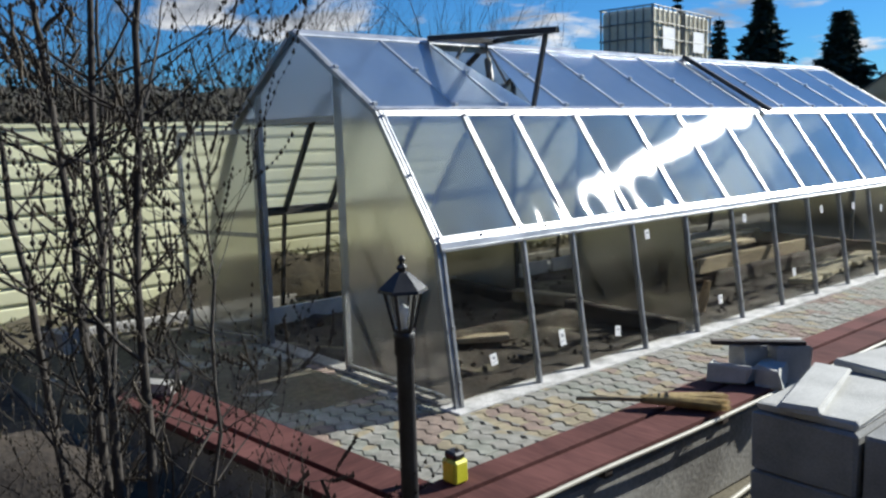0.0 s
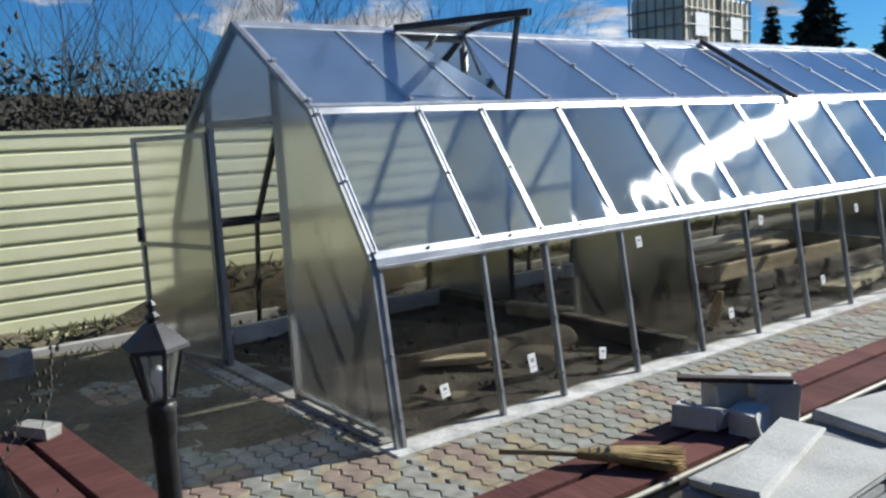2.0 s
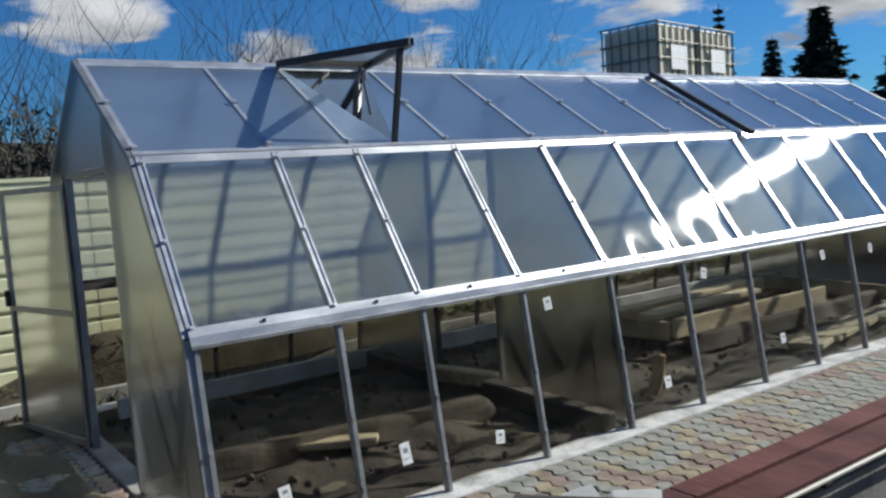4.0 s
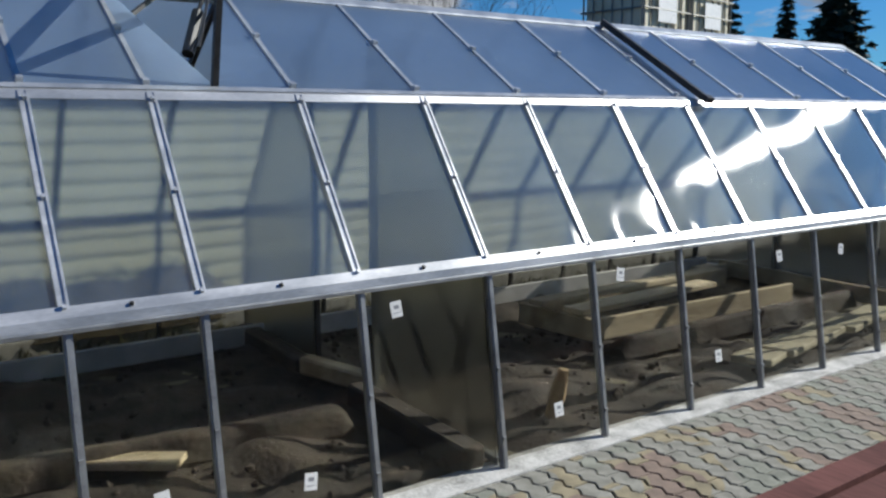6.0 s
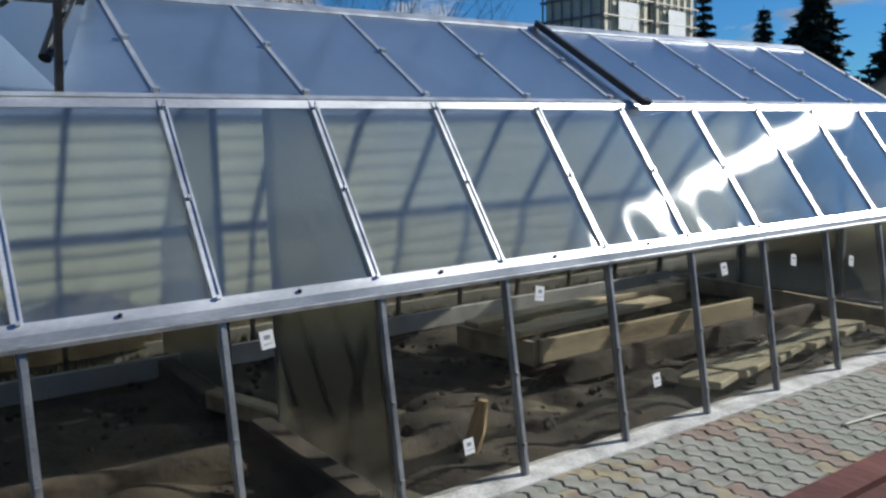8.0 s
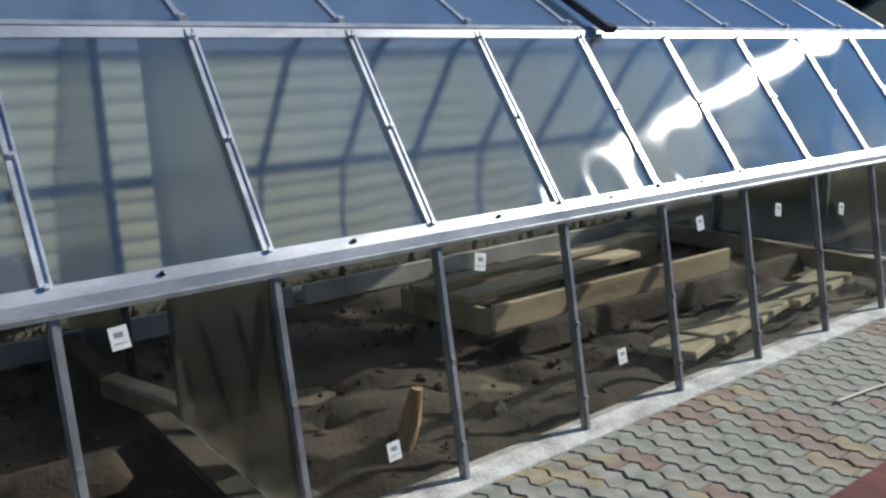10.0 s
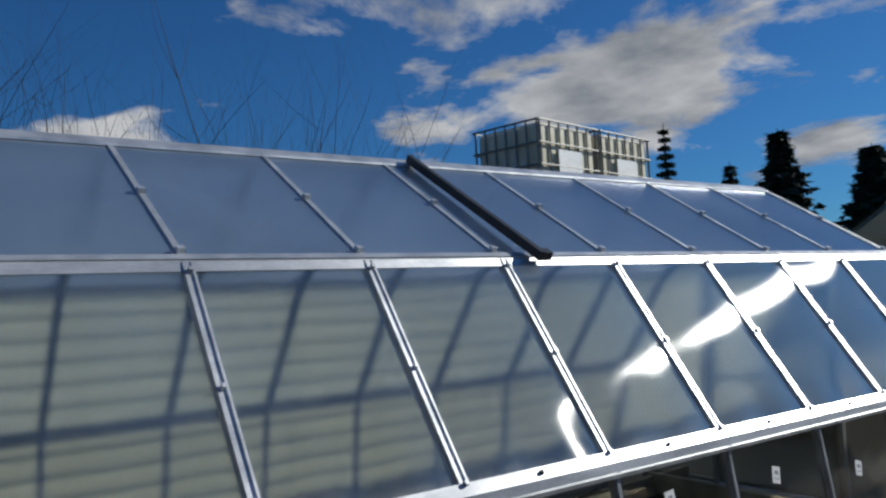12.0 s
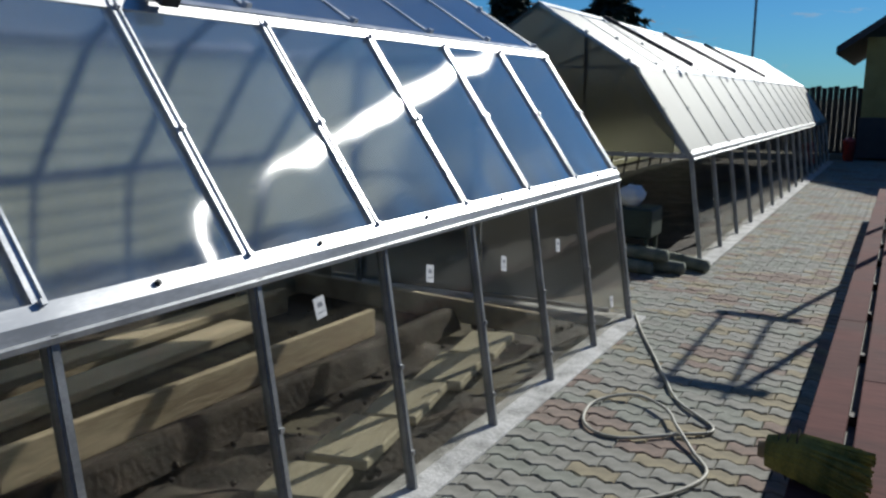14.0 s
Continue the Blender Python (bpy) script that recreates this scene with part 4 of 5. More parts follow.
block("broken_block", (1.54, 0.55, 0.386), (0.22, 0.12, 0.09), 8, "broken grey concrete block on bench boards", material=SUNLIT_BLOCK, group="blocks on the bench")
block("broken_block", (1.70, 0.68, 0.386), (0.13, 0.22, 0.10), 12, "broken grey concrete block on bench boards", material=SUNLIT_BLOCK, group="blocks on the bench")
block("broken_block", (1.55, 0.72, 0.386), (0.12, 0.16, 0.185), -24, "broken grey concrete block on bench boards", material=SUNLIT_BLOCK, group="blocks on the bench")
block("broken_block", (1.71, 0.83, 0.386), (0.17, 0.20, 0.185), 48, "broken grey concrete block on bench boards", material=SUNLIT_BLOCK, group="blocks on the bench")
board("stick_board", (1.43, 0.53, 0.584), (1.80, 0.83, 0.586), 0.05, 0.022, DARK_WOOD, "dark thin board lying on broken blocks")
for k, (x, y) in enumerate(((2.40, -0.17), (2.40, 0.44), (2.80, -0.15), (2.80, 0.46))):
    for z in (0.0, 0.235, 0.47):
        block("concrete_block", (x, y, -0.06 + z), (0.39, 0.60, 0.23), 0.6 * k, "large grey aerated concrete block in a stack", group="stack of large blocks")
block("block_offcut", (2.335, -0.210, 0.682), (0.145, 0.58, 0.030), 13, "thin slab on stacked blocks, coloured pale as a sunlit top", SUNLIT_BLOCK, "offcuts on the stack", tilt=1.5)
# wide slab added to paint the stack top as sunlit
block("block_offcut", (2.395, -0.165, 0.642), (0.37, 0.57, 0.034), 1, "thin slab on stacked blocks, coloured pale as a sunlit top", SUNLIT_BLOCK, "offcuts on the stack")
block("block_offcut", (2.695, 0.310, 0.642), (0.34, 0.50, 0.05), 12, "block offcut on stacked blocks, coloured pale as a sunlit top", SUNLIT_BLOCK, "offcuts on the stack")
block("block_offcut", (2.355, 0.470, 0.642), (0.30, 0.40, 0.035), -10, "block offcut on stacked blocks, coloured pale as a sunlit top", SUNLIT_BLOCK, "offcuts on the stack")
block("brick_offcut", (-0.54, -1.70, 0.386), (0.22, 0.10, 0.06), 30, "pale brick lying on bench boards", STONE, "loose bricks")
board("stick_board", (-0.25, -2.15, -0.02), (0.0, -2.0, 0.28), 0.025, 0.02, OLD_WOOD, "short pale stake leaning in the shrub bed")

block("concrete_lump", (-3.45, -1.38, 0.0), (0.26, 0.22, 0.20), 24, "pale rounded concrete lump on paving", STONE, "loose bricks")

# a slatted pergola by the bench, whose shade falls on the paving
perg = thing("pergola", (1.52, 11.9, 0), "slatted wooden pergola standing beside the bench", "pergola")
for y in (0.0, 1.7):
    bm = bmesh.new()
    box(bm, (0.42, y - 0.025, -0.06), (0.47, y + 0.025, 2.55))
    part("post", bm, DARK_WOOD, perg)
    bm = bmesh.new()
    box(bm, (0.0, y - 0.03, 2.55), (0.60, y + 0.03, 2.61))
    part("crossbeam", bm, DARK_WOOD, perg)
for k in range(2):
    bm = bmesh.new()
    box(bm, (0.06 + k * 0.34, -0.1, 2.61), (0.09 + k * 0.34, 1.8, 2.64))
    part("slat", bm, DARK_WOOD, perg)

# soil beds outside the walls and hoses
soil_patch("shrub_bed", -5.2, 2.7, -4.6, -1.98, 0.20, 0.10, SOIL, "dark bare soil of the shrub bed with dry litter", 0.14, 3.0)
soil_patch("outer_bed", 1.74, 3.4, -1.7, 16.0, -0.05, 0.06, SOIL, "bare brown soil strip outside the bench wall", 0.16, 7.0)
bm = bmesh.new()
tube(bm, spline([(1.78, -1.55, 0.0), (1.84, -0.7, 0.01), (1.86, -0.1, 0.0), (1.82, 0.7, 0.01), (1.95, 1.4, 0.0), (2.0, 2.8, 0.0), (1.9, 5.0, 0.0)], 8), 0.013, 7)
tagged(part("garden_hose", bm, HOSE, smooth=True), "grey garden hose lying on soil along the wall", "hose")
bm = bmesh.new()
tube(bm, spline([(1.775, -1.75, 0.365), (1.765, -0.9, 0.37), (1.772, -0.1, 0.365), (1.77, 1.0, 0.37), (1.765, 2.4, 0.365), (1.77, 4.2, 0.365)], 8), 0.011, 7)
tagged(part("cable", bm, HOSE, smooth=True), "pale cable lying along the bench board edge", "cable")
bm = bmesh.new()
tube(bm, spline([(0.02, 8.74, 0.02), (0.20, 8.3, 0.012), (0.35, 7.96, 0.012), (0.55, 7.5, 0.012), (0.71, 7.15, 0.012), (0.95, 6.86, 0.012), (0.80, 6.70, 0.012), (0.56, 6.53, 0.012),
                 (0.38, 6.63, 0.012), (0.33, 6.92, 0.012), (0.49, 7.08, 0.03), (0.69, 6.96, 0.034), (0.80, 6.75, 0.036), (0.92, 6.55, 0.014), (1.02, 6.35, 0.012), (0.93, 6.1, 0.012), (0.70, 5.8, 0.012), (0.62, 5.3, 0.012)], 8), 0.0085, 7)
tagged(part("extension_cable", bm, HOSE, smooth=True), "pale grey cable looped loosely on paving blocks", "cable")

# ---- fence behind the greenhouse ----
fence = thing("fence", (-4.3, -7.0, 0), "cream metal siding fence with horizontal ribs", "fence", kind="structure")
bm = bmesh.new()
box(bm, (-0.035, -0.035, 0), (0.035, 0.035, 1.93))
post0 = part("fence_post", bm, FENCE_POST, fence)
bm = bmesh.new()
prism(bm, [(0.030, 0.002), (0.054, 0.016), (0.056, 0.030), (0.050, 0.128), (0.030, 0.150), (0.026, 0.158), (0.022, 0.158), (0.022, 0.002)], 0.0, 2.49)
slat0 = part("siding_board", bm, FENCE, fence)
first = True
for k in range(15):
    if k:
        again(post0, Matrix.Translation((0, k * 2.5, 0)), fence)
    if k == 14:
        break
    for r in range(12):
        m = Matrix.Translation((0, k * 2.5 + 0.005, 0.0 + r * 0.16))
        if first:
            slat0.matrix_basis, first = m, False
        else:
            again(slat0, m, fence)
bm = bmesh.new()
prism(bm, [(-0.03, 1.90), (0.065, 1.90), (0.065, 1.935), (-0.03, 1.935)], 0, 35)
part("cap_rail", bm, FENCE, fence)
# concrete edge between greenhouse and fence
bm = bmesh.new()
box(bm, (-3.93, -1.4, -0.06), (-3.86, 12.0, 0.09), bevel=0.008)
tagged(part("kerb", bm, CONCRETE), "pale concrete kerb along the weed strip", "kerb", kind="structure")


soil_patch("fence_bed", -4.27, -3.93, -6.8, 14.0, 0.15, 0.10, DRY_GROUND, "rough brown earth bank at the fence foot", 0.11, 5.0)

bm = bmesh.new()
pts = [(-4.02 - 0.05 * math.sin(k * 0.21), -0.6 + k * 0.11) for k in range(36)]
rows = []
for k, (x, y) in enumerate(pts):
    top = min(1.0, 0.15 + k * 0.09, 0.1 + (35 - k) * 0.12) * (0.46 + 0.14 * noise.noise(Vector((y * 0.9, 3.0, 0))) + 0.05 * noise.noise(Vector((y * 4.0, 7.0, 0))))
    row = []
    for u, h in ((0.16, 0.0), (0.13, 0.35), (0.06, 0.72), (-0.03, 0.95), (-0.12, 1.0), (-0.21, 0.9)):
        jit = 0.018 * noise.noise(Vector((y * 6.0, u * 20, 2.0))) + 0.010 * noise.noise(Vector((y * 17.0, u * 50, 5.0)))
        row.append(bm.verts.new((x + u + jit, y, 0.05 + h * top + jit)))
    rows.append(row)
for a, b in zip(rows, rows[1:]):
    for i in range(5):
        bm.faces.new((a[i], a[i + 1], b[i + 1], b[i]))
tagged(part("earth_bank", bm, EARTH, smooth=True), "high brown earth bank heaped against the fence", "soil", kind="structure")

# ---- vegetation ----
def grow(bm, buds, p, d, length, r, depth, rng, up=0.15, twist=0.35, ratio=0.62, n=5, sides=4, kids=(2, 4)):
    """One limb with its side shoots, as tapering tubes; buds collects the places of buds."""
    pts, rad = [p.copy()], [r]
    q = d.copy()
    for k in range(n):
        q = (q + Vector((rng.uniform(-1, 1), rng.uniform(-1, 1), rng.uniform(-0.6, 1) + up)) * twist * 0.4).normalized()
        pts.append(pts[-1] + q * (length / n))
        rad.append(r * (1 - 0.75 * (k + 1) / n))
    tube(bm, pts, rad, sides if r > 0.004 else 3, cap=False)
    if depth == 0:
        for k in range(1, n + 1):
            buds.append(pts[k])
            buds.append((pts[k] + pts[k - 1]) / 2)
        return
    for k in range(rng.randint(*kids)):
        i = rng.randint(1, n - 1) if k else n
        side = Vector((rng.uniform(-1, 1), rng.uniform(-1, 1), rng.uniform(-0.2, 0.8))).normalized()
        nd = (pts[i] - pts[i - 1]).normalized() * 0.75 + side * 0.75
        grow(bm, buds, pts[i], nd.normalized(), length * rng.uniform(ratio * 0.75, ratio * 1.15), max(rad[i] * 0.75, 0.0015), depth - 1, rng, up, twist, ratio, n, sides, kids)


def shrub(name, loc, seed, stems, height, depth, label, r0=0.014, spread=0.35, category="shrub", bud=0.004, ratio=0.62, kids=(2, 4), group=""):
    rng = random.Random(seed)
    t = thing(name, loc, label, category, group)
    bm, buds = bmesh.new(), []
    for k in range(stems):
        a = rng.uniform(0, 6.283)
        d = Vector((math.cos(a) * spread, math.sin(a) * spread, 1)).normalized()
        grow(bm, buds, Vector((math.cos(a) * 0.06, math.sin(a) * 0.06, -0.05)), d, height * rng.uniform(0.55, 0.75), r0 * rng.uniform(0.8, 1.2), depth, rng, 0.25, 0.4, ratio, 5, 5, kids)
    part("crown", bm, BARK, t, smooth=True)
    if bud:
        bm = bmesh.new()
        for p in buds:
            c = p + Vector((rng.uniform(-1, 1), rng.uniform(-1, 1), rng.uniform(-1, 1))) * bud * 0.8
            s = bud * rng.uniform(0.7, 1.4)
            v = [bm.verts.new(c + Vector(o) * s) for o in ((1, 0, 0), (-0.5, 0.86, 0), (-0.5, -0.86, 0), (0.2, 0.1, 1.9), (0, 0, -1.2))]
            for i, j in ((0, 1), (1, 2), (2, 0)):
                bm.faces.new((v[i], v[j], v[3]))
                bm.faces.new((v[j], v[i], v[4]))
        part("bud_growth", bm, BUD, t)["kind"] = "stuff"
    return t


big = thing("bare_shrub", (1.64, -2.64, 0), "tall bare spring shrub with dark stems and small buds", "shrub")
STEMS = (((0, 0, -0.05), (-0.24, 0.0, 1.45), (-0.46, -0.02, 2.75), 0.017), ((0.03, 0.02, -0.05), (-0.18, 0.05, 1.45), (-0.20, 0.12, 2.8), 0.018),
         ((0.06, 0.03, -0.05), (-0.03, 0.10, 1.35), (0.10, 0.16, 2.7), 0.018), ((0.10, 0.05, -0.05), (0.12, 0.22, 0.95), (0.0, 0.26, 1.75), 0.009),
         ((-0.1, -0.05, -0.05), (-0.50, -0.06, 1.3), (-0.9, -0.1, 2.6), 0.016), ((-0.12, 0.0, -0.05), (-0.62, 0.22, 1.3), (-0.75, 0.3, 2.5), 0.013))
rng = random.Random(12)
bud_places = []
for a, b, c, r0 in STEMS:
    bm = bmesh.new()
    pts = [p + Vector((rng.uniform(-1, 1), rng.uniform(-1, 1), 0)) * 0.012 for p in spline([a, b, c], 7)]
    rad = [r0 * (1 - 0.72 * k / (len(pts) - 1)) for k in range(len(pts))]
    tube(bm, pts, rad, 7)
    for k in range(4, len(pts)):
        for q in range(rng.choice((1, 2, 2, 3))):
            ang = rng.uniform(0, 6.283)
            d = Vector((math.cos(ang), math.sin(ang), rng.uniform(0.25, 0.9))).normalized()
            grow(bm, bud_places, pts[k], d, rng.uniform(0.28, 0.60), rad[k] * 0.5, 2 if k % 2 else 1, rng, 0.25, 0.45, 0.6, 5, 4, (2, 4))
    part("stem", bm, BARK, big, smooth=True)
bm = bmesh.new()
for p in bud_places:
    size = 0.0056 * rng.uniform(0.7, 1.4)
    v = [bm.verts.new(p + Vector(o) * size) for o in ((1, 0, 0), (-0.5, 0.86, 0), (-0.5, -0.86, 0), (0.2, 0.1, 1.9), (0, 0, -1.2))]
    for i, j in ((0, 1), (1, 2), (2, 0)):
        bm.faces.new((v[i], v[j], v[3]))
        bm.faces.new((v[j], v[i], v[4]))
part("bud_growth", bm, BUD, big)["kind"] = "stuff"
shrub("small_shrub", (2.34, -2.50, 0), 33, 4, 1.55, 0, "low bare upright shoots with dark buds", 0.007, 0.16, bud=0.005)
shrub("small_shrub", (1.95, -2.52, 0), 36, 7, 0.95, 2, "low tangled bare shoots in the bed", 0.007, 0.5)
shrub("small_shrub", (1.55, -2.85, 0), 34, 9, 1.25, 2, "low tangled bare shoots in the bed", 0.008, 0.5)
shrub("small_shrub", (1.2, -2.45, 0), 35, 8, 1.0, 2, "low tangled bare shoots in the bed", 0.007, 0.6)

# low wooded rise beyond the fence
bm = bmesh.new()
rows = []
for i in range(14):
    x = -24.0 - i * 1.8
    row = []
    for j in range(90):
        y = -60 + j * 1.5
        h = 4.4 * math.sin(min(1.0, i / 6) * 1.5708) + noise.fractal(Vector((x * 0.35, y * 0.35, 2)), 0.8, 2.0, 5) * 0.8 * min(1, i / 3)
        row.append(bm.verts.new((x, y, max(-0.1, h - 0.08))))
    rows.append(row)
for a, b in zip(rows, rows[1:]):
    for j in range(89):
        bm.faces.new((a[j], a[j + 1], b[j + 1], b[j]))
tagged(part("wooded_rise", bm, HEDGE, smooth=True), "dark wooded rise in the distance", "hillside", kind="structure")

# bare saplings and a dark hedge behind the fence
for k in range(44):
    rng = random.Random(100 + k)
    shrub("bare_tree", (-7.5 - rng.uniform(0, 5), -10 + k * 0.47 + rng.uniform(-0.5, 0.5), 0), 200 + k, 5, rng.uniform(3.6, 5.6), 2, "tall bare slender tree beyond the fence", 0.035, 0.28, "tree", 0, 0.6, (3, 5), "bare trees beyond the fence")


def leaf_cloud(bm, centre, size, n, leaf, rng):
    for _ in range(n):
        d = Vector((rng.gauss(0, 1), rng.gauss(0, 1), rng.gauss(0, 1))).normalized() * rng.random() ** 0.4
        c = Vector(centre) + Vector((d.x * size[0], d.y * size[1], d.z * size[2]))
        a, b = Vector((rng.uniform(-1, 1), rng.uniform(-1, 1), rng.uniform(-1, 1))), Vector((rng.uniform(-1, 1), rng.uniform(-1, 1), rng.uniform(-1, 1)))
        s = leaf * rng.uniform(0.6, 1.4)
        bm.faces.new([bm.verts.new(c + a * s), bm.verts.new(c + b * s), bm.verts.new(c - (a + b) * s * 0.6)])


rng = random.Random(77)
bm = bmesh.new()
for k in range(46):
    y = -14 + k * 0.95
    leaf_cloud(bm, (-6.3 - rng.uniform(0, 1.2), y, 1.25 + rng.uniform(-0.1, 0.25)), (0.9, 0.95, 1.35 + rng.uniform(-0.15, 0.3)), 2400, 0.05, rng)
tagged(part("hedge", bm, HEDGE), "dark dense bare hedge behind the fence", "hedge", kind="stuff")

bm = bmesh.new()
rng = random.Random(78)
for k in range(5200):
    x, y = rng.uniform(-4.2, -3.96) if rng.random() < 0.7 else rng.uniform(-3.84, -3.64), rng.uniform(-6.5, 12)
    if rng.random() < 0.25:
        x, y = rng.uniform(-4.2, -2.9), rng.uniform(-6, -2.4)
    h, a = rng.uniform(0.03, 0.12), rng.uniform(0, 6.283)
    w = 0.012
    e = Vector((rng.uniform(-0.1, 0.1), rng.uniform(-0.1, 0.1), h))
    p = Vector((x, y, 0.13 if x < -3.9 else -0.04))
    if x < -3.96 and 0.3 < y < 2.6:
        p, e = Vector((x, y, rng.uniform(0.15, 0.5))), e * 1.6
    s = Vector((math.cos(a), math.sin(a), 0)) * w
    bm.faces.new([bm.verts.new(p - s), bm.verts.new(p + s), bm.verts.new(p + e * 0.6 + s), bm.verts.new(p + e)])
tagged(part("weeds", bm, WEED), "yellow-green spring weeds at the fence foot", "weeds", kind="stuff")


def fir(name, loc, height, width, seed, label):
    rng = random.Random(seed)
    t = thing(name, loc, label, "tree", "dark firs in the distance")
    bm = bmesh.new()
    tube(bm, [(0, 0, 0), (0, 0, height * 0.5), (0, 0, height)], [height * 0.02, height * 0.012, 0.01], 6)
    part("trunk", bm, BARK, t)
    bm = bmesh.new()
    tiers = 26
    for k in range(tiers):
        z = height * (0.08 + 0.92 * k / tiers)
        taper = 1 - k / tiers
        r = width * taper ** 1.05
        for b in range(rng.randint(11, 14)):
            a = rng.uniform(0, 6.283)
            rr = r * rng.uniform(0.65, 1.12)
            for s in range(9):
                f = (s + rng.random()) / 9
                c = Vector((math.cos(a) * rr * f, math.sin(a) * rr * f, z - rr * 0.35 * f + 0.10 * rr * f * f))
                for q in range(3):
                    w = Vector((rng.uniform(-1, 1), rng.uniform(-1, 1), rng.uniform(-0.7, 0.3))) * width * 0.30 * (1.1 - 0.5 * f) * (0.45 + 0.55 * taper)
                    v = Vector((rng.uniform(-1, 1), rng.uniform(-1, 1), rng.uniform(-0.4, 0.4))) * width * 0.13 * (0.45 + 0.55 * taper)
                    bm.faces.new([bm.verts.new(c - v), bm.verts.new(c + v), bm.verts.new(c + w)])
    part("crown", bm, FIR, t)
    return t


FIRL = "dark green fir tree in the distance"
fir("fir_tree", (-12.3, 21.1, 0), 6.5, 1.25, 1, FIRL)
fir("fir_tree", (-12.9, 27.9, 0), 7.1, 2.9, 2, FIRL)
fir("fir_tree", (-9.3, 26.7, 0), 5.8, 3.0, 3, FIRL)
fir("fir_tree", (-7.4, 31.0, 0), 6.9, 2.9, 5, FIRL)
fir("fir_tree", (-14.5, 27.4, 0), 6.2, 1.8, 6, FIRL)

# ---- two caged tanks on a stand ----
stand = thing("tank_stand", (-5.08, 9.36, 0), "grey steel stand carrying two water tanks", "stand", turn=9)
for x, y in ((-0.06, 0.06), (-1.04, 0.06), (-0.06, 1.28), (-1.04, 1.28), (-0.06, 2.52), (-1.04, 2.52)):
    bm = bmesh.new()
    box(bm, (x - 0.04, y - 0.04, -0.06), (x + 0.04, y + 0.04, 2.64))
    part("leg", bm, GALV_DULL, stand)
bm = bmesh.new()
box(bm, (-1.12, -0.02, 2.64), (0.02, 2.63, 2.72))
part("deck", bm, OLD_WOOD, stand)
for k in range(2):
    t = thing("water_tank", (-5.08, 9.36, 2.72), "white plastic water tank in a steel cage", "tank", "caged water tanks")
    t.matrix_basis = Matrix.Translation((-5.08, 9.36, 2.72)) @ Matrix.Rotation(radians(9), 4, "Z") @ Matrix.Translation((-0.55, 0.64 + k * 1.34, 0)) @ Matrix.Scale(1.06, 4)
    bm = bmesh.new()
    box(bm, (-0.485, -0.565, 0.13), (0.485, 0.565, 1.13), bevel=0.05)
    part("tank_body", bm, TANK, t, "translucent white plastic body", smooth=False)
    bm = bmesh.new()
    box(bm, (-0.50, -0.59, 0), (0.50, 0.59, 0.12), bevel=0.01)
    part("pallet", bm, OLD_WOOD, t)
    for sx, sy in ((1, 0), (-1, 0), (0, 1), (0, -1)):
        for j in range(7):
            f = -1 + j / 3
            bm = bmesh.new()
            x, y = (sx * 0.50, f * 0.57) if sx else (f * 0.48, sy * 0.59)
            tube(bm, [(x, y, 0.10), (x, y, 1.15)], 0.013, 6)
            part("cage_bar", bm, CAGE, t)
        for z in (0.36, 0.62, 0.88, 1.15):
            bm = bmesh.new()
            a, b = ((sx * 0.515, -0.60, z), (sx * 0.515, 0.60, z)) if sx else ((-0.51, sy * 0.605, z), (0.51, sy * 0.605, z))
            tube(bm, [a, b], 0.013, 6)
            part("cage_rail", bm, CAGE, t)
    bm = bmesh.new()
    box(bm, (0.52, -0.25, 0.45), (0.524, 0.22, 0.82))
    part("plate", bm, WHITE_PAPER, t, "blank white label plate")
    bm = bmesh.new()
    lathe(bm, [(0.10, 1.12), (0.10, 1.15), (0.07, 1.16)], 12)
    part("lid", bm, BLACK, t)

# added unseen dark board fence, keeps bright sky out of the pane reflections
yard = thing("board_fence", (8.0, -12.0, 0), "added unseen dark board fence that blocks sky reflections", "fence", kind="structure")
bm = bmesh.new()
box(bm, (-0.012, 0, -0.06), (0.012, 0.24, 2.3))
yb = part("board", bm, DARK_WOOD, yard)
for k in range(1, 170):
    again(yb, Matrix.Translation((0.004 * (k % 2), k * 0.25, 0.02 * (k % 3))), yard)

# ---- the older greenhouse further along ----
gh2 = thing("greenhouse", (0.0, 11.0, 0), "older greenhouse with dull milky sheets and a dark gable", "greenhouse")
RIBS2 = [k * 1.0 for k in range(16)]
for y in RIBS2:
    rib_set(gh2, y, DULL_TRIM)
longitudinals(gh2, 0, 15, GALV_DULL, RIBS2)
panes(gh2, RIBS2, MILKY_SHEET, MILKY_SHEET, CLEAR)
for y in (1.9, 4.7, 7.6):
    roof_vent(gh2, y, 4.0)
